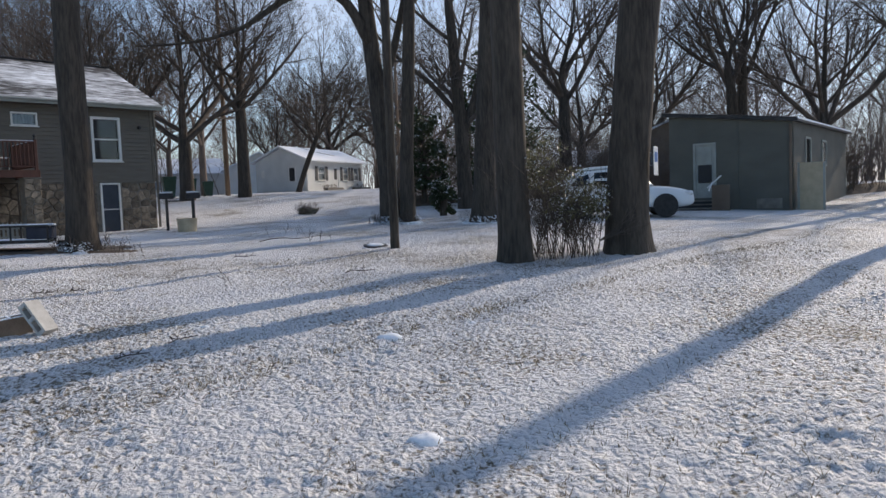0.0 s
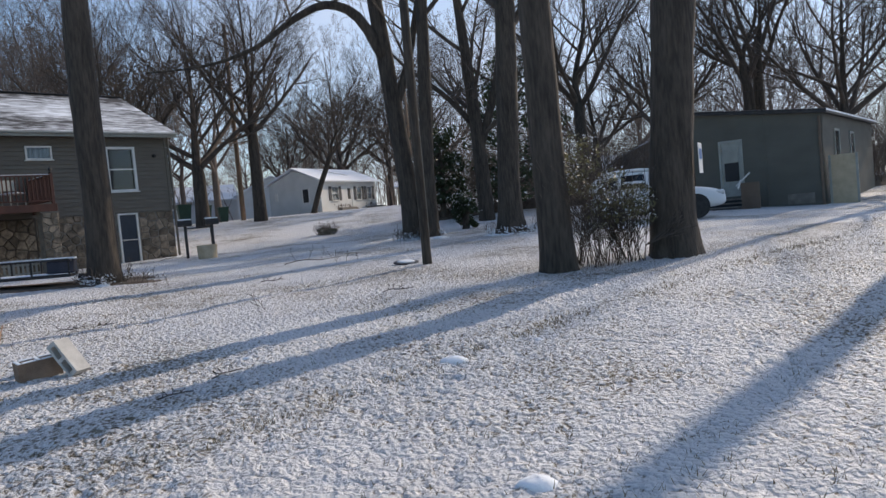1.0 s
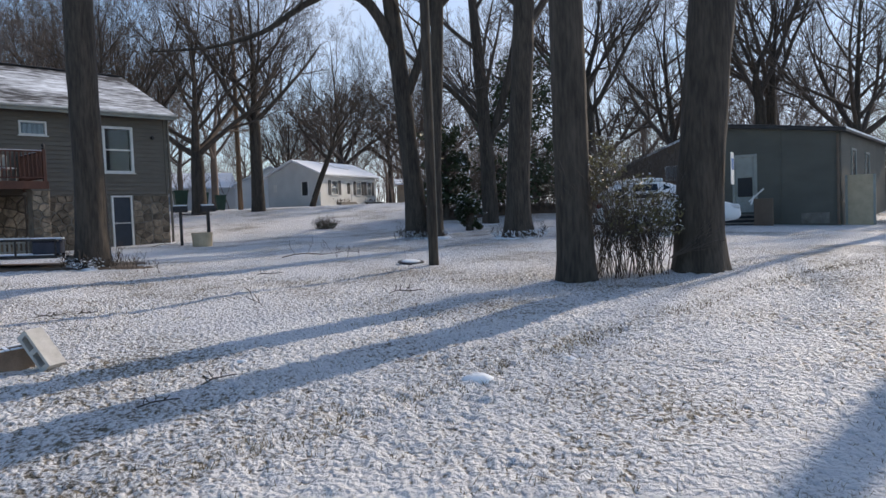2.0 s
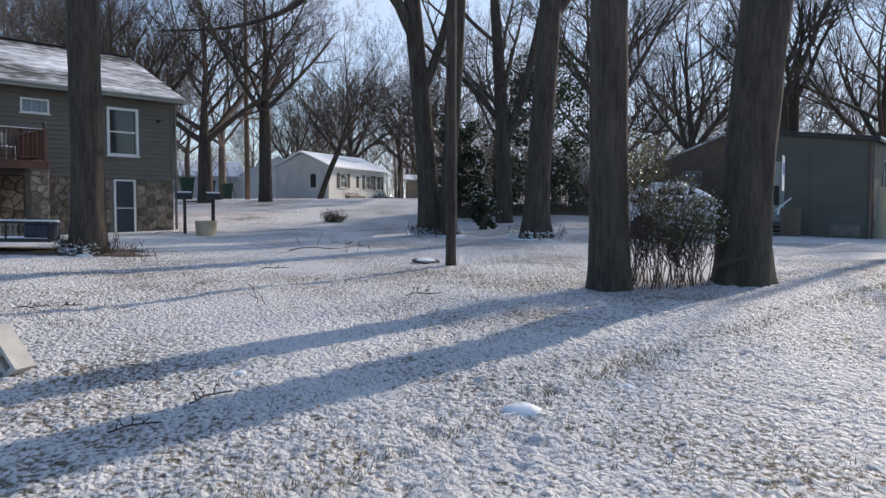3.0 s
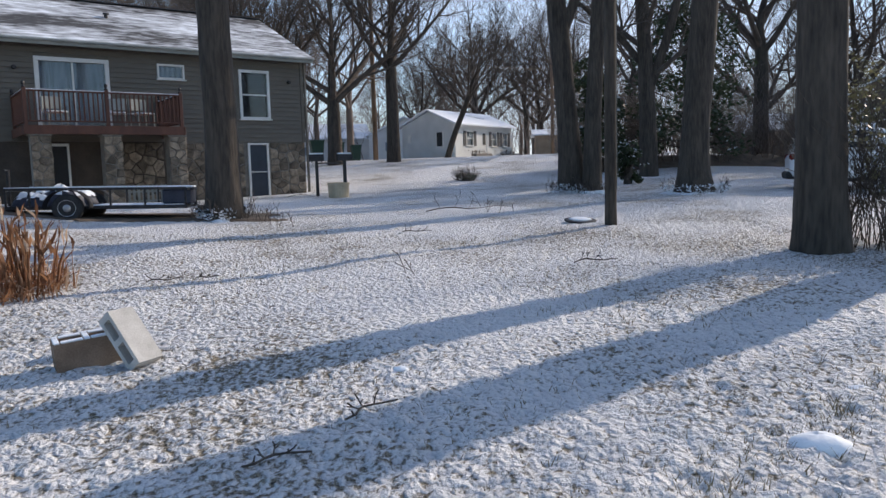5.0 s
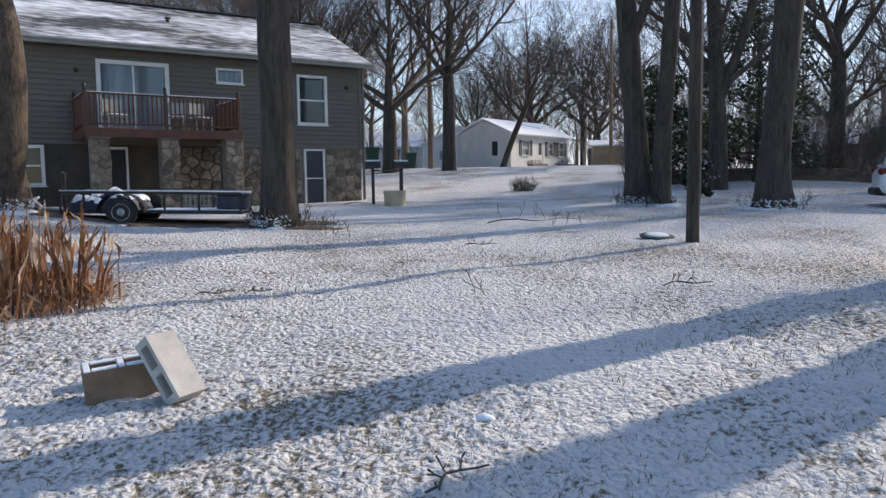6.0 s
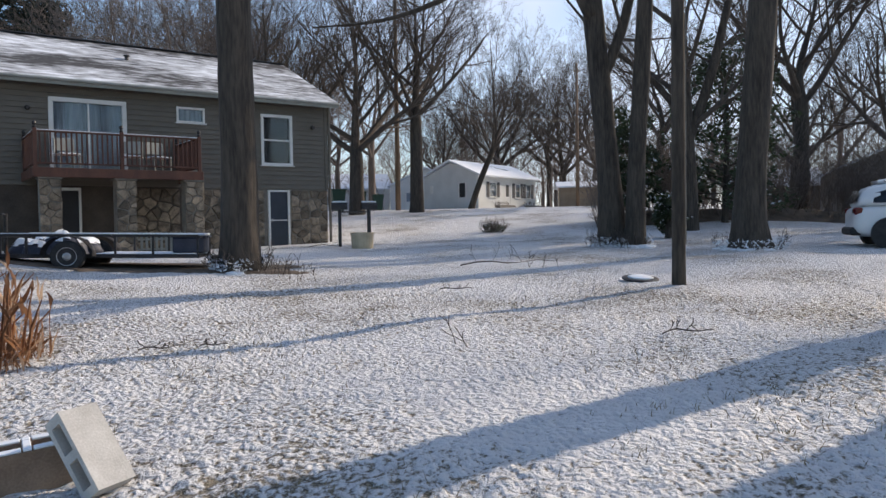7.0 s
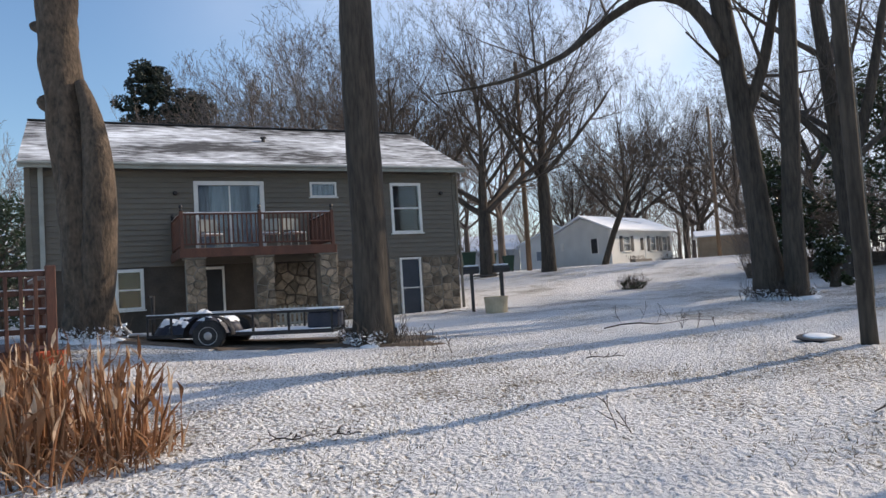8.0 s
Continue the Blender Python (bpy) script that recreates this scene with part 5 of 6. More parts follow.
# ---- concrete blocks ----
def block(m, label, lx=0.4, ly=0.2, lz=0.2, mat=BLOCK, snow=True):
    """A hollow block with two cores along z."""
    c = thing("concrete_block", m, label, "block", "concrete blocks")
    b = Build()
    w, wy = 0.042, (0.026 if ly < 0.15 else 0.052)
    core = [(-lx / 2 + w, -w / 2), (w / 2, lx / 2 - w)]
    xs = [-lx / 2, core[0][0], core[0][1], core[1][0], core[1][1], lx / 2]
    ys = [-ly / 2, -ly / 2 + wy, ly / 2 - wy, ly / 2]
    for i in range(5):
        for j in range(3):
            if j == 1 and i in (1, 3):
                continue
            for z, flip in ((0, 1), (lz, 0)):
                p = [(xs[i], ys[j], z), (xs[i + 1], ys[j], z), (xs[i + 1], ys[j + 1], z), (xs[i], ys[j + 1], z)]
                b.face(*(p[::-1] if flip else p))

    def wall(x0, x1, y0, y1, inward):
        p = [(x0, y0), (x1, y0), (x1, y1), (x0, y1)]
        for k in range(4):
            a, q = p[k], p[(k + 1) % 4]
            f = [(a[0], a[1], 0), (q[0], q[1], 0), (q[0], q[1], lz), (a[0], a[1], lz)]
            b.face(*(f[::-1] if inward else f))

    wall(xs[0], xs[5], ys[0], ys[3], False)
    wall(xs[1], xs[2], ys[1], ys[2], True)
    wall(xs[3], xs[4], ys[1], ys[2], True)
    ob = part("shell", b, mat, c)
    bv = ob.modifiers.new("worn", "BEVEL")
    bv.width, bv.segments, bv.limit_method = 0.006, 2, "ANGLE"
    if snow:
        sb = Build()
        for i in range(5):
            for j in range(3):
                if not (j == 1 and i in (1, 3)):
                    sb.box(xs[i] + 0.005, xs[i + 1] - 0.002, ys[j] + 0.003, ys[j + 1] - 0.003, lz + 0.001, lz + 0.012, ch=0.004)
        part("snow_mass", sb, SNOW, c)
    return c


block(pose(-4.71, 8.14, 0.235, 3, -4, 44), "brown-stained concrete block with snow on its webs", mat=DIRTY_BLOCK)
block(pose(-4.87, 8.40, 0.15, 0, 0, 46), "grey concrete block half buried in snow behind another", snow=True)
# the leaning one: its cores face the walk, its long side lies against the first block
u = Vector((math.cos(radians(77)), math.sin(radians(77)), 0))
d = Vector((math.cos(radians(167)) * math.sin(radians(38)), math.sin(radians(167)) * math.sin(radians(38)), math.cos(radians(38))))
side = u.cross(d)
lean_m = Matrix.Translation((-4.34, 8.03, 0.225)) @ Matrix((d, side, u)).transposed().to_4x4() @ Matrix.Translation((0.2, 0.0575, 0))
block(lean_m, "pale concrete block leaning on edge against another", ly=0.115, lz=0.2, snow=False)


# ---- dry plants ----
def blade(b, rg, x, y, z, hgt, wid, lean, az, fold=False):
    """A dry ribbon leaf, one island of its own."""
    n = 6
    tw = rg.uniform(-3.0, 3.0)
    px, py, pz = x, y, z
    ang = lean * 0.2
    i = len(b.v)
    for k in range(n + 1):
        u = k / n
        w = wid * (0.5 + 1.1 * u if u < 0.5 else 1.9 * (1 - u) + 0.1) * 0.5
        a = az + math.pi / 2 + tw * u
        cx, cy = math.cos(a) * w, math.sin(a) * w
        b.v += [(px - cx, py - cy, pz), (px + rg.uniform(-0.006, 0.006), py + rg.uniform(-0.006, 0.006), pz + w * 0.5), (px + cx, py + cy, pz)]
        if k:
            j = i + 3 * k
            b.f += [(j - 3, j - 2, j + 1, j), (j - 2, j - 1, j + 2, j + 1)]
        ang += lean * 0.25 + (1.9 if fold and k == 3 else 0) + rg.uniform(-0.34, 0.34)
        st = hgt / n
        px += math.cos(az) * math.sin(ang) * st
        py += math.sin(az) * math.sin(ang) * st
        pz = max(z, pz + math.cos(ang) * st)


rg = random.Random(9)
for k in range(17):
    cx, cy = -6.95 - 0.42 * (k % 6) + rg.uniform(-0.2, 0.2), 9.55 + 0.38 * (k // 6) + 0.2 * (k % 6) + rg.uniform(-0.15, 0.15)
    b, sb = Build(), Build()
    z = h(cx, cy) - 0.02
    for q in range(62):
        a, r = rg.uniform(0, 6.28), 0.34 * math.sqrt(rg.random())
        low = rg.random() < 0.42
        blade(b, rg, cx + r * math.cos(a), cy + r * math.sin(a), z, rg.uniform(0.15, 0.45) if low else rg.triangular(0.14, 0.62, 0.24), rg.uniform(0.01, 0.036), rg.uniform(0.6, 2.2) if low else rg.triangular(0.0, 1.5, 0.35), rg.uniform(0, 6.28), low and rg.random() < 0.6)
    for q in range(9):
        a, r = rg.uniform(0, 6.28), 0.2 * rg.random()
        tip = (cx + r * math.cos(a) * 2, cy + r * math.sin(a) * 2, z + rg.triangular(0.35, 0.85, 0.45))
        mid = (cx + r * math.cos(a) * 1.4, cy + r * math.sin(a) * 1.4, z + 0.28)
        sb.tube([(cx + r * math.cos(a), cy + r * math.sin(a), z), mid, tip], [0.011, 0.009, 0.005], 6)
        blade(b, rg, *mid, rg.uniform(0.25, 0.5), 0.05, 0.2, rg.uniform(0, 6.28))
        blade(b, rg, *tip, rg.uniform(0.12, 0.24), 0.035, rg.uniform(0.1, 0.7), rg.uniform(0, 6.28))
    t = thing("dry_plant", Matrix.Identity(4), "clump of dried reddish-tan broad leaves and stalks", "plant", "dry plants")
    part("leaf_mass", b, DRY_LEAF, t)
    part("stalk_mass", sb, DRY_LEAF, t)


# ---- red deck beside the plants ----
def red_deck():
    d = thing("deck", pose(-9.9, 12.1, 0, 0, 0, 236), "red-brown stained raised deck with railing", "deck")
    zf, zt, L = 1.12, 2.02, 5.0
    for k in range(22):
        boxes("plank", [(0, L, -0.14 * (k + 1) + 0.004, -0.14 * k - 0.004, zf - 0.035, zf)], REDWOOD, d, 0.004)
    boxes("rim_joist", [(0, L, 0.002, 0.045, zf - 0.3, zf - 0.03)], REDWOOD, d)
    boxes("rim_joist", [(-0.045, -0.002, -3.1, 0.045, zf - 0.3, zf - 0.03)], REDWOOD, d)
    for x, y in ((0.0, 0.0), (1.7, 0.0), (3.4, 0.0), (0.0, -1.5), (0.0, -3.0)):
        boxes("post", [(x - 0.05, x + 0.06, y - 0.05, y + 0.06, 0.3, zt + 0.06)], REDWOOD, d, 0.008)
    for x0, x1, y0, y1 in ((0.061, L, -0.02, 0.02), (-0.02, 0.02, -3.0, -0.051)):
        for z in (zt - 0.06, zt - 0.28, zt - 0.5, zt - 0.72):
            boxes("rail", [(x0, x1, y0, y1, z, z + 0.06)], REDWOOD, d)
            boxes("rail_snow", [(x0, x1, y0 + 0.004, y1 - 0.004, z + 0.061, z + 0.075)], SNOW, d, 0.004, "snow on the rail")
    bal = Build()
    bal.box(-0.02, 0.02, -0.02, 0.02, zf, zt - 0.06, ch=0.004)
    me = bal.mesh("baluster", REDWOOD)
    for k in range(32):
        part("baluster", me, None, d, at=pose(0.16 + 0.15 * k, 0.045, 0))
    for k in range(18):
        part("baluster", me, None, d, at=pose(-0.045, -0.2 - 0.15 * k, 0))
    sk = Build()
    for k in range(5):
        sk.box(0.05, L, 0.0, 0.02, 0.2 + 0.14 * k, 0.33 + 0.14 * k, ch=0.004)
    part("skirt", sk, REDWOOD, d)


red_deck()
b = Build()
b.lathe([(0.1, 0), (0.13, 0.16), (0.15, 0.3), (0.16, 0.3), (0.16, 0.34), (0.14, 0.34), (0.13, 0.28)], (0, 0, 0), sides=18)
pot = thing("flower_pot", pose(-9.5, 11.75, h(-9.5, 11.75) + 0.0), "orange plastic pot beside the red deck", "pot")
part("vessel", b, ORANGE, pot, smooth=False)
pb = Build()
pb.lathe([(0.11, 0), (0.13, 0.28), (0.15, 0.28), (0.15, 0.32), (0.13, 0.32), (0.12, 0.26)], (0, 0, 0.27), sides=18)
part("stacked_pot", pb, ORANGE, pot)


# ---- evergreens, bushes, brush ----
def leaf_mass(rg, blobs, n, size, keep_gap=0.35):
    b = Build()
    for (cx, cy, cz, rx, rz) in blobs:
        for k in range(n):
            u, v, w = rg.gauss(0, 1), rg.gauss(0, 1), rg.gauss(0, 1)
            l = math.sqrt(u * u + v * v + w * w) or 1
            r = rg.uniform(0.35, 1.0) ** 0.5
            x, y, z = cx + u / l * r * rx, cy + v / l * r * rx, cz + w / l * r * rz
            if noise.noise((x * 1.6, y * 1.6, z * 1.6)) < -keep_gap:
                continue
            s = size * rg.uniform(0.6, 1.3)
            d = Vector((rg.uniform(-1, 1), rg.uniform(-1, 1), rg.uniform(-0.6, 0.8))).normalized()
            e = d.cross(Vector((rg.uniform(-1, 1), rg.uniform(-1, 1), rg.uniform(-1, 1)))).normalized()
            p = Vector((x, y, z))
            b.face(p - d * s, p + e * s * 0.42, p + d * s, p - e * s * 0.42)
    return b


def bush():
    rg = random.Random(21)
    t = thing("bush", pose(2.25, 13.75, h(2.25, 13.75)), "green broad-leaved bush with bare lower stems and snow flecks", "bush")
    sb = Build()
    for k in range(110):
        a, r = rg.uniform(0, 6.28), 0.62 * math.sqrt(rg.random())
        p = Vector((r * math.cos(a) * 1.1 - 0.15, r * math.sin(a) * 0.7, -0.05))
        branch(sb, rg, p, Vector((rg.uniform(-0.35, 0.35), rg.uniform(-0.3, 0.3), 1)).normalized(), rg.uniform(0.7, 1.25 if p.x > 0.1 else 1.9), 0.008, 2, 3, (0, 0, 7))
    part("stem_mass", sb, TWIG, t)
    blobs = [(u - 0.35, rg.uniform(-0.4, 0.4), rg.uniform(0.8, 1.85 - 0.75 * max(0, u)), 0.32, 0.28) for u in (rg.uniform(-0.5, 0.95) for k in range(20))] + [(-0.6, 0, 2.05, 0.3, 0.25), (-0.25, 0, 1.95, 0.3, 0.28)]
    part("leaf_mass", leaf_mass(rg, blobs, 150, 0.036, 0.12), HOLLY, t)
    part("snow_fleck_mass", leaf_mass(rg, [(c[0], c[1], c[2] + 0.05, c[3], c[4]) for c in blobs], 42, 0.026, 0.05), SNOW, t)
    lb = Build()
    for k in range(6):
        x = 0.55 + 0.12 * k
        branch(lb, rg, Vector((0.5, -0.3, 0.25)), Vector((1, rg.uniform(-0.4, 0.2), rg.uniform(0.2, 0.9))).normalized(), 0.8, 0.012, 2, 3, (0, 0, 4))
    part("side_twig_mass", lb, TWIG, t)


bush()


def evergreen(x, y, hgt, rad, seed, n=80, size=0.13, mat=EVERGREEN, label="dark evergreen tree with glossy leaves behind bare trunks"):
    rg = random.Random(seed)
    t = thing("evergreen_tree", pose(x, y, h(x, y)), label, "tree")
    b, pts, rd = trunk_mesh([(0, 0, -0.2, 0.14), (0.1, 0, hgt * 0.5, 0.1), (0, 0, hgt * 0.95, 0.03)], 9, 0.3, 0.3, seed)
    lb = Build()
    blobs = []
    for k in range(44):
        u = 0.12 + 0.86 * k / 44
        a = k * 2.4
        r = rad * (1.02 - u) ** 0.35 * rg.uniform(0.35, 1.15)
        c = (r * math.cos(a), r * math.sin(a), hgt * (u + rg.uniform(-0.05, 0.05)))
        blobs.append((*c, rad * rg.uniform(0.2, 0.4), rad * rg.uniform(0.15, 0.28)))
        lb.tube([(0, 0, hgt * u * 0.8), c], [0.04, 0.012], 5)
    part("trunk", b, BARK, t, smooth=True)
    part("bough_mass", lb, TWIG, t)
    part("leaf_mass", leaf_mass(rg, blobs, n, size, 0.12), mat, t)
    part("snow_fleck_mass", leaf_mass(rg, [(c[0], c[1], c[2] + 0.1, c[3], c[4]) for c in blobs], 9, size * 0.7, 0.1), SNOW, t)


evergreen(2.4, 36, 7.2, 2.5, 61, 170, 0.12)
evergreen(-1.2, 35.5, 4.6, 1.3, 62, 140, 0.11)
evergreen(-0.25, 29.3, 1.3, 0.55, 64, 120, 0.08, label="small dark evergreen shrub before the trees")
evergreen(-31.5, 27.5, 5.6, 2.6, 65, 130, 0.12, label="dark evergreen brush beyond the end of the house")
evergreen(-36.0, 31.0, 6.4, 2.8, 66, 130, 0.12, label="dark evergreen brush beyond the end of the house")
# tall pine beyond the grey house
def pine(x, y, hgt, seed):
    rg = random.Random(seed)
    t = thing("pine_tree", pose(x, y, h(x, y)), "tall dark pine standing behind the house", "tree")
    b, pts, rd = trunk_mesh([(0, 0, -0.3, 0.3), (0.2, 0, hgt * 0.6, 0.2), (0, 0, hgt, 0.04)], 10, 0.6, 0.2, seed)
    part("trunk", b, BARK, t, smooth=True)
    blobs = []
    for k in range(34):
        u = 0.4 + 0.6 * k / 34
        a, r = k * 2.4, 3.8 * (1.05 - u) ** 0.5 * rg.uniform(0.35, 1)
        blobs.append((r * math.cos(a), r * math.sin(a), hgt * u, 1.1, 0.6))
    part("needle_mass", leaf_mass(rg, blobs, 620, 0.15, 0.2), DARK_PINE, t)


pine(-40.5, 46, 16.5, 71)
pine(-44.5, 45.5, 12.5, 72)
pine(-38.5, 48, 14.5, 73)


def undergrowth():
    rg = random.Random(33)
    m = Build()
    n = 60
    prof = ((-1.6, 0.0), (-0.8, 0.35), (0, 0.6), (0.9, 0.45), (1.8, 0.0))
    for k in range(n + 1):
        x = -2.5 + 26 * k / n
        y = 37.0 + 1.2 * math.sin(x * 0.3) + 0.12 * x
        for dy, dz in prof:
            m.v.append((x, y + dy, h(x, y + dy) - 0.05 + dz * (0.7 + 0.6 * noise.noise((x * 0.7, dy, 2)))))
    c = len(prof)
    for k in range(n):
        for s in range(c - 1):
            a = k * c + s
            m.f.append((a, a + c, a + c + 1, a + 1))
    ob = part("brush_bank", m, LITTER, smooth=True)
    tagged(ob, "low bank of leaf litter and brush along the yard's edge", "bank", kind="stuff")
    b = Build()
    for k in range(1000):
        x = rg.uniform(-2.5, 23)
        y = 37.2 + 1.2 * math.sin(x * 0.3) + 0.12 * x + rg.uniform(-1.3, 2.2)
        branch(b, rg, Vector((x, y, h(x, y))), Vector((rg.uniform(-0.5, 0.5), rg.uniform(-0.4, 0.4), 1)).normalized(), rg.uniform(0.9, 3.4), 0.018, 2, 4, (0, 0, 7, 3), 0.2)
    tagged(part("undergrowth", b, HAZED_TWIG), "tangle of bare brown brush along the yard's edge", "brush", kind="stuff")
    b = Build()
    for k in range(650):
        a = radians(-75 + 135 * rg.random())
        d = rg.uniform(108, 150)
        x, y = -2 + d * math.sin(a), 5 + d * math.cos(a)
        branch(b, rg, Vector((x, y, h(x, y) - 0.2)), Vector((rg.uniform(-0.2, 0.2), rg.uniform(-0.2, 0.2), 1)).normalized(), rg.uniform(6, 12), 0.1, 1, 3, (0, 8, 3), 0.0, bare=0.2, thin=0.016)
    for k in range(650):
        a = radians(-62 + 108 * rg.random())
        d = rg.uniform(58, 106)
        x, y = -2 + d * math.sin(a), 5 + d * math.cos(a)
        vx, vy = x + 9, y - 66
        if (-24 < x < -1 and 48 < y < 74) or (0 < vx * 0.63 + vy * 0.777 < 30 and abs(vx * 0.777 - vy * 0.63) < 6):
            continue
        branch(b, rg, Vector((x, y, h(x, y) - 0.2)), Vector((rg.uniform(-0.25, 0.25), rg.uniform(-0.25, 0.25), 1)).normalized(), rg.uniform(3, 9), 0.06, 1, 3, (0, 8, 3), 0.0, bare=0.2, thin=0.012)
    tagged(part("far_woods", b, HAZED_TWIG), "far wood of bare grey-brown trees", "woods", kind="stuff")


undergrowth()


# ---- yard things ----
def yard():
    rg = random.Random(14)
    p = thing("pole", pose(-1.12, 16.2, h(-1.12, 16.2)), "slender dark wooden pole with a pale cable", "pole")
    b = Build()
    b.tube([(0, 0, -0.2), (0.0, 0, 0.3), (0, 0, 4), (0.02, 0, 9.5)], [0.105, 0.096, 0.09, 0.08], 16, True, lambda k, a, q: 1 + 0.05 * noise.noise((math.cos(a) * 4, math.sin(a) * 4, q.z)))
    part("shaft", b, BARK, p, smooth=True)
    b = Build()
    b.tube([(0.095, -0.05, 0.6), (0.098, -0.045, 4), (0.09, -0.04, 9.3)], [0.008] * 3, 6)
    part("cable", b, MORTAR, p)
    # fallen disc beside the pole
    b = Build()
    b.lathe([(0.27, 0), (0.28, 0.02), (0.25, 0.032), (0.02, 0.04)], (0, 0, 0), sides=22)
    c = thing("round_lid", pose(-1.62, 16.9, h(-1.62, 16.9) + 0.02, 6, 3, 0), "dark round lid lying in snow", "lid")
    part("disc", b, BLACK_METAL, c)
    b = Build()
    b.lathe([(0.2, 0.034), (0.16, 0.05), (0.02, 0.058)], (0, 0, 0), sides=18)
    part("snow_cap", b, SNOW, c, smooth=True)
    # two posts with boxes beside the house
    for x, y, hh, rot in ((-10.05, 26.6, 1.12, 20), (-9.35, 27.3, 1.1, 35)):
        z = h(x, y)
        q = thing("post_box", pose(x, y, z, 0, 0, rot), "dark post with a rounded dark box and snow on top", "post", "posts beside the house")
        boxes("post", [(-0.05, 0.05, -0.05, 0.05, -0.1, hh)], BLACK_METAL, q, 0.008)
        b = Build()
        prof = [(-0.13, 0), (0.13, 0), (0.13, 0.13), (0.09, 0.2), (0, 0.225), (-0.09, 0.2), (-0.13, 0.13)]
        for k in range(7):
            a, c2 = prof[k], prof[(k + 1) % 7]
            b.face((-0.24, a[0], hh + a[1]), (0.24, a[0], hh + a[1]), (0.24, c2[0], hh + c2[1]), (-0.24, c2[0], hh + c2[1]))
        b.face(*[(0.24, a, hh + c2) for a, c2 in prof])
        b.face(*[(-0.24, a, hh + c2) for a, c2 in reversed(prof)])
        part("box", b, BLACK_METAL, q)
        boxes("snow_cap", [(-0.22, 0.22, -0.07, 0.07, hh + 0.21, hh + 0.26)], SNOW, q, 0.02)
    pl = thing("plank", pose(-10.05, 26.6, h(-10.05, 26.6) + 1.0, 0, 0, 45), "dark plank spanning two posts", "plank")
    boxes("board", [(0.06, 0.94, -0.07, 0.07, 0.03, 0.07)], BLACK_METAL, pl)
    b = Build()
    b.lathe([(0.31, 0), (0.33, 0.4), (0.345, 0.4), (0.345, 0.47), (0.32, 0.47), (0.31, 0.4)], (0, 0, 0), sides=24)
    c = thing("tub", pose(-9.05, 25.75, h(-9.05, 25.75) - 0.02, 0, 0, 0), "tan tub filled with snow beside the posts", "tub")
    part("vessel", b, TAN_TUB, c)
    b = Build()
    b.lathe([(0.315, 0.39), (0.25, 0.44), (0.02, 0.46)], (0, 0, 0), sides=20)
    part("snow_fill", b, SNOW, c, smooth=True)
    # wheeled bins by the far street
    for x, y, s, lab in ((-17.9, 47.5, 1.25, "green wheeled rubbish bin by the street"), (-16.9, 48.5, 1.1, "green wheeled bin with black lid"), (-15.4, 47.5, 0.9, "dark green wheeled bin beside bare trees")):
        q = thing("rubbish_bin", pose(x, y, h(x, y), 0, 0, 30) @ Matrix.Diagonal((s, s, s, 1)), lab, "bin", "rubbish bins")
        b = Build()
        lo, hi = 0.23, 0.33
        ring = lambda r, z: [(-r, -r, z), (r, -r, z), (r, r, z), (-r, r, z)]
        a, c2 = ring(lo, 0.05), ring(hi, 1.0)
        for k in range(4):
            b.face(a[k], a[(k + 1) % 4], c2[(k + 1) % 4], c2[k])
        b.face(*a[::-1])
        part("tub", b, GREEN_BIN, q)
        boxes("lid", [(-0.36, 0.36, -0.36, 0.38, 1.0, 1.08)], GREEN_BIN, q, 0.03)
        boxes("handle", [(-0.25, 0.25, 0.382, 0.43, 0.95, 0.99)], BLACK_METAL, q)
        for sx in (-0.26, 0.22):
            b = Build()
            b.lathe([(0.1, sx), (0.12, sx + 0.01), (0.12, sx + 0.04), (0.1, sx + 0.05)], (0, 0.26, 0.12), "x", 14)
            part("wheel", b, RUBBER, q)
    # low snowy shrub on the lawn
    q = thing("shrub", pose(-6.35, 33.3, h(-6.35, 33.3)), "low dark shrub dusted with snow on the lawn", "shrub")
    b = Build()
    for k in range(60):
        branch(b, rg, Vector((rg.uniform(-0.35, 0.35), rg.uniform(-0.2, 0.2), 0)), Vector((rg.uniform(-1, 1), rg.uniform(-0.6, 0.6), 0.7)).normalized(), rg.uniform(0.3, 0.6), 0.012, 2, 3, (0, 0, 5))
    part("stem_mass", b, TWIG, q)
    part("leaf_mass", leaf_mass(rg, [(0, 0, 0.18, 0.4, 0.18), (0.25, 0, 0.15, 0.25, 0.15), (-0.25, 0, 0.12, 0.25, 0.12)], 120, 0.045), EVERGREEN, q)
    part("snow_fleck_mass", leaf_mass(rg, [(0, 0, 0.32, 0.42, 0.1)], 60, 0.05, 0.1), SNOW, q)
    # snow lumps and sticks
    for x, y, s in ((-0.05, 4.44, 0.085), (-0.5, 7.22, 0.11), (-0.08, 8.0, 0.06), (0.3, 7.85, 0.05), (-0.2, 7.55, 0.04), (-2.6, 8.2, 0.04)):
        b = Build()
        n, m = 14, 6
        for j in range(m + 1):
            v = math.pi / 2 * j / m
            for i in range(n):
                a = 2 * math.pi * i / n
                f = 1 + 0.25 * noise.noise((math.cos(a) + x * 9, math.sin(a), v))
                b.v.append((s * f * 1.25 * math.cos(a) * math.cos(v), s * f * math.sin(a) * math.cos(v), -0.02 + s * 0.62 * f * math.sin(v)))
        for j in range(m):
            for i in range(n):
                b.f.append((j * n + i, j * n + (i + 1) % n, (j + 1) * n + (i + 1) % n, (j + 1) * n + i))
        ob = part("snow_lump", b, SNOW, smooth=True, at=pose(x, y, h(x, y)))
        tagged(ob, "small rounded lump of snow on the lawn", "snow lump", "snow lumps")
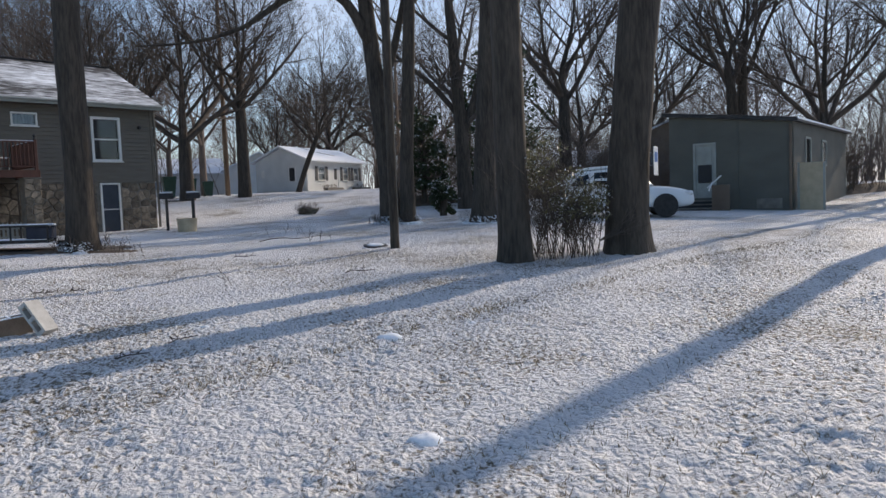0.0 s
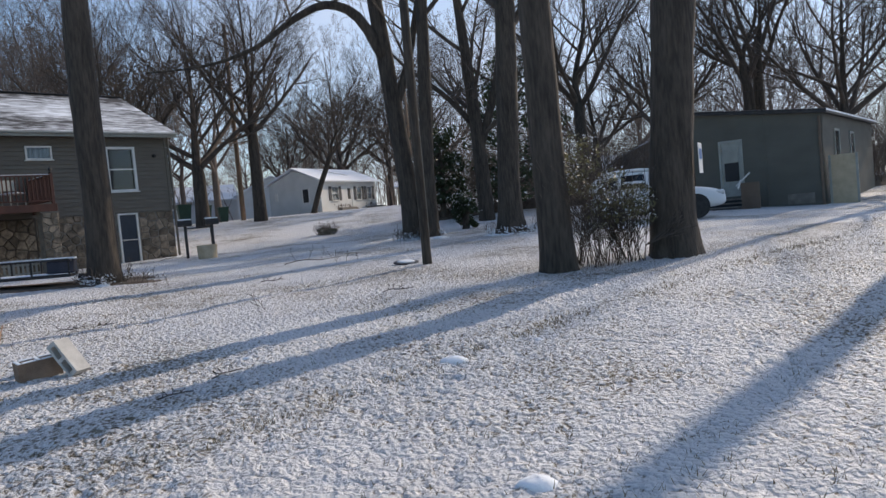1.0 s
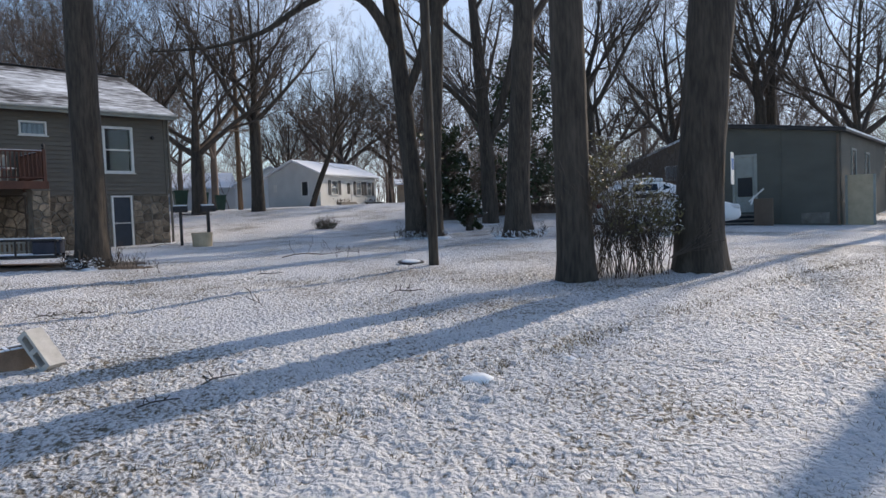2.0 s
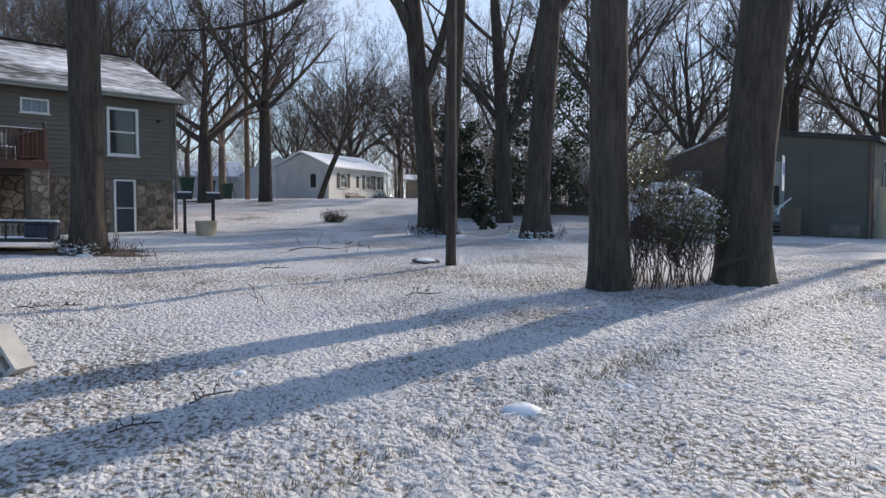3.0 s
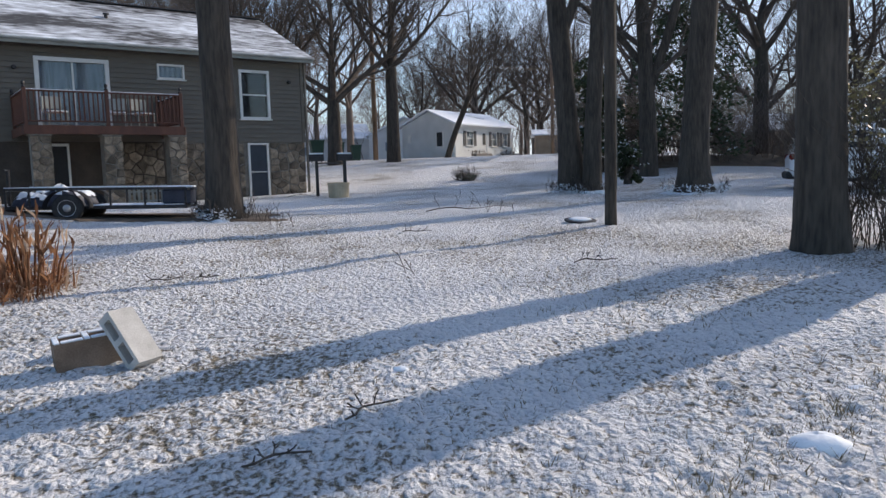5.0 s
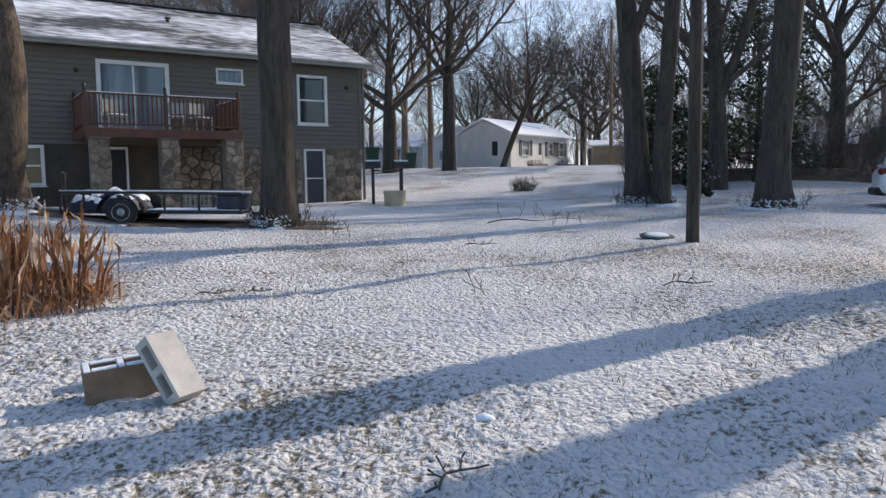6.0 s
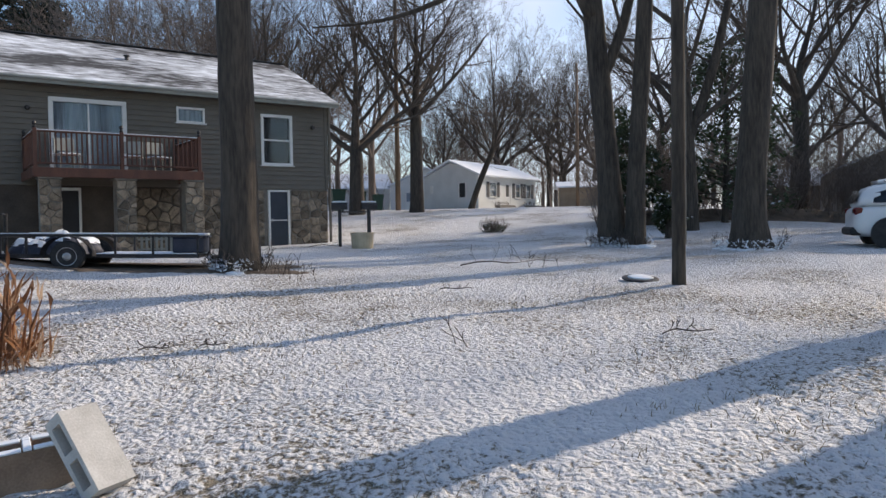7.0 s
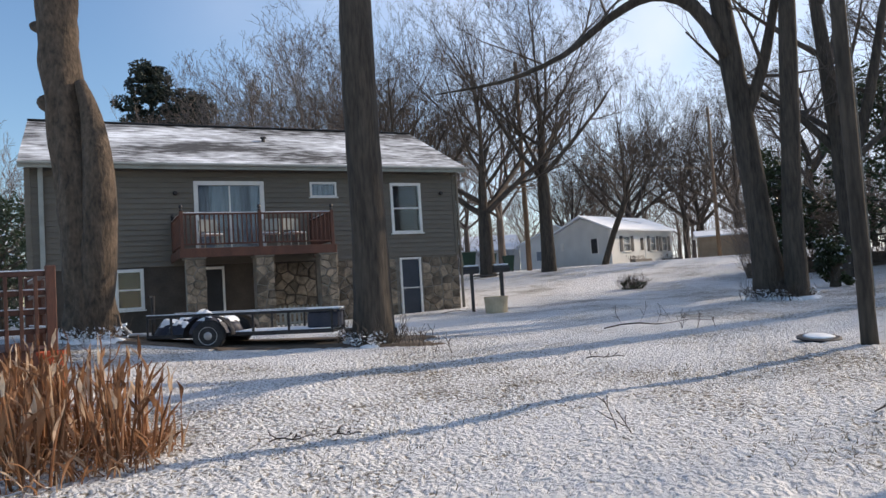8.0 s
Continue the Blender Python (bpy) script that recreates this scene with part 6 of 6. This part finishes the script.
    for x, y, L, rz, lab in ((-5.85, 10.9, 0.36, 35, "bent dark stick lying on the snow"), (-5.5, 11.15, 0.24, 20, "short dark curved stick on the snow"), (-4.0, 19.5, 1.8, 12, "long fallen branch on the snow"),
                             (-2.56, 7.38, 0.35, 60, "small dark twig lying on the snow"), (-2.78, 6.75, 0.3, 40, "small dark twig lying on the snow"), (-4.2, 15.5, 0.5, 0, "short fallen branch on the snow"),
                             (-1.4, 12.3, 0.5, 15, "thin fallen twig on the snow"), (-10.2, 26.2, 1.3, 30, "dark fallen branch beside the house corner")):
        b = Build()
        pts = [Vector((L * (k / 6 - 0.5), 0.12 * L * math.sin(k * 1.3 + x), 0.02 + 0.05 * L * abs(math.sin(k * 0.9)))) for k in range(7)]
        b.tube(pts, [0.005 + 0.004 * L] * 4 + [0.005] * 3, 6, True)
        for k in range(4):
            branch(b, rg, pts[1 + k], Vector((rg.uniform(-1, 1), rg.uniform(-1, 1), 0.3)).normalized(), L * 0.2, 0.005, 3, 4, (0, 0, 0, 2))
        ob = part("stick", b, TWIG, at=pose(x, y, h(x, y) + 0.005, 0, 0, rz))
        tagged(ob, lab, "stick", "fallen sticks")
    # weeds poking out round the trunk's foot
    for x, y, n in ((-7.7, 17.0, 16), (-8.9, 17.0, 8), (-1.68, 25.0, 18), (-2.38, 25.2, 10), (1.0, 23.5, 10), (-3.3, 11.6, 2), (-3.3, 19.2, 4), (-6.9, 16.4, 5)):
        b = Build()
        for k in range(n):
            branch(b, rg, Vector((rg.uniform(-0.3, 0.3), rg.uniform(-0.2, 0.2), -0.02)), Vector((rg.uniform(-0.6, 0.6), rg.uniform(-0.6, 0.6), 1)).normalized(), rg.uniform(0.15, 0.4), 0.006, 2, 3, (0, 0, 4))
        ob = part("weed", b, TWIG, at=pose(x, y, h(x, y)))
        tagged(ob, "sprig of bare dark weeds poking through snow", "weed", kind="stuff")
    # sign on the thick trunk
    q = thing("sign", pose(3.86, 13.75, 2.07, 0, 0, 62), "small white sign with blue print nailed to a trunk", "sign")
    boxes("plate", [(-0.16, 0.16, -0.01, 0.0, -0.26, 0.26)], TRIM, q, 0.003)
    boxes("print", [(-0.11, 0.11, -0.014, -0.0105, -0.02, 0.16)], BLUE_PRINT, q, 0)
    # street poles and wires
    for x, y, top, lab in ((-14.3, 48, 12.5, "brown wooden utility pole by the street"), (-4.4, 66, 11.5, "distant wooden utility pole with wires")):
        q = thing("utility_pole", pose(x, y, h(x, y)), lab, "pole", "utility poles")
        b = Build()
        b.tube([(0, 0, -0.3), (0, 0, top)], [0.16, 0.11], 12)
        part("shaft", b, POLE_WOOD, q, smooth=True)
        boxes("bracket", [(-0.3, 0.3, -0.05, 0.05, top - 0.7, top - 0.6)], POLE_WOOD, q)
        for sx in (-0.25, 0.25):
            b = Build()
            b.lathe([(0.03, 0), (0.05, 0.05), (0.04, 0.1), (0.02, 0.14)], (sx, 0, top - 0.6), sides=8)
            part("insulator", b, STEEL, q)
    wires = [((-60, 40, 9.5), (-14.3, 48, 9.2)), ((-14.3, 48, 9.2), (-4.4, 66, 9.6)), ((-14.3, 48, 8.0), (20, 44, 7.0)), ((-14.3, 48, 7.6), (-9.5, 62, 5.5)), ((-4.4, 66, 9.4), (30, 70, 9.0)),
             ((-1.12, 16.2, 9.6), (-14.3, 48, 8.4)), ((-30, 44, 6.8), (-14.3, 48, 7.0))]
    for a, c2 in wires:
        a, c2 = Vector(a), Vector(c2)
        b = Build()
        n = 14
        b.tube([a.lerp(c2, k / n) - Vector((0, 0, 1.6 * (k / n) * (1 - k / n))) for k in range(n + 1)], [0.014] * (n + 1), 4)
        ob = part("wire", b, BLACK_METAL)
        tagged(ob, "thin black overhead wire", "wire", "overhead wires")
    # snow over the roots
    for x, y, r in ((-8.42, 17.2, 0.3), (-1.93, 25.8, 0.38), (1.2, 24.0, 0.5), (-1.4, 25.5, 0.25), (-12.95, 15.4, 0.42)):
        b = Build()
        for k in range(16):
            a = rg.uniform(math.pi * 0.95, math.pi * 2.05)
            rr = r * rg.uniform(1.0, 1.7)
            px, py = x + math.cos(a) * rr, y + math.sin(a) * rr
            s = rg.uniform(0.06, 0.13)
            b.lathe([(s * 1.6, -0.06), (s * 1.5, -0.01), (s * 1.0, 0.02 + s * 0.12), (0.01, 0.03 + s * 0.22)], (px, py, h(px, py)), sides=8)
        ring = [(x + math.cos(a) * r * 1.5, y + math.sin(a) * r * 1.5, h(x, y) + 0.12, 0.14, 0.13) for a in [math.pi * (0.95 + 1.1 * k / 11) for k in range(12)]]
        fl = part("snow_fleck", leaf_mass(rg, ring, 26, 0.045, 0.2), SNOW)
        tagged(fl, "flecks of snow caught on weeds round a trunk", "snow", kind="stuff")
        tw = Build()
        for k in range(26):
            a = rg.uniform(math.pi * 0.9, math.pi * 2.1)
            branch(tw, rg, Vector((x + math.cos(a) * r * 1.4, y + math.sin(a) * r * 1.4, h(x, y) - 0.02)), Vector((math.cos(a) * 0.5, math.sin(a) * 0.5, 1)).normalized(), rg.uniform(0.2, 0.5), 0.006, 2, 3, (0, 0, 4))
        tagged(part("root_weed", tw, TWIG), "dark dry weeds round a tree's foot", "weed", kind="stuff")
        ob = part("snow_heap", b, SNOW, smooth=True)
        tagged(ob, "small heaps of snow caught on tree roots", "snow", kind="stuff")


yard()


def grass():
    """Straw-coloured blades that stand out of the thin snow."""
    rg = random.Random(101)
    b = Build()
    worn = ((13.1, 23.5), (6.6, 14.56), (4.47, 12.87), (2.39, 10.56), (1.02, 9.17), (-0.14, 7.78), (-1.05, 6.7), (-2.6, 5.0))
    for k in range(28000):
        y = 2.5 + 12.5 * rg.random() ** 1.4
        x = rg.uniform(-8.5, 6.5)
        if k > 26000:
            i = rg.randrange(7)
            f = rg.random()
            x = worn[i][0] + (worn[i + 1][0] - worn[i][0]) * f + rg.gauss(0, 0.11)
            y = worn[i][1] + (worn[i + 1][1] - worn[i][1]) * f + rg.gauss(0, 0.11)
        elif noise.noise((x * 0.5, y * 0.5, 5)) + 0.5 * noise.noise((x * 2.2, y * 2.2, 9)) < rg.uniform(-0.4, 0.7):
            continue
        z = h(x, y) - 0.012
        for q in range(2):
            a, l = rg.uniform(0, 6.28), rg.uniform(0.025, 0.06)
            dx, dy = math.cos(a), math.sin(a)
            ox, oy = rg.uniform(-0.02, 0.02), rg.uniform(-0.02, 0.02)
            b.face((x + ox - dy * 0.003, y + oy + dx * 0.003, z), (x + ox + dy * 0.003, y + oy - dx * 0.003, z), (x + ox + dx * l * 0.9, y + oy + dy * l * 0.9, z + l * 0.7 + 0.012))
    tagged(part("grass", b, STRAW), "short straw-coloured grass tips above the snow", "grass", kind="stuff")


STRAW = material("straw_grass", (0.12, 0.1, 0.05), (0.34, 0.27, 0.15), 2.0, 0.8, bump=0)
grass()
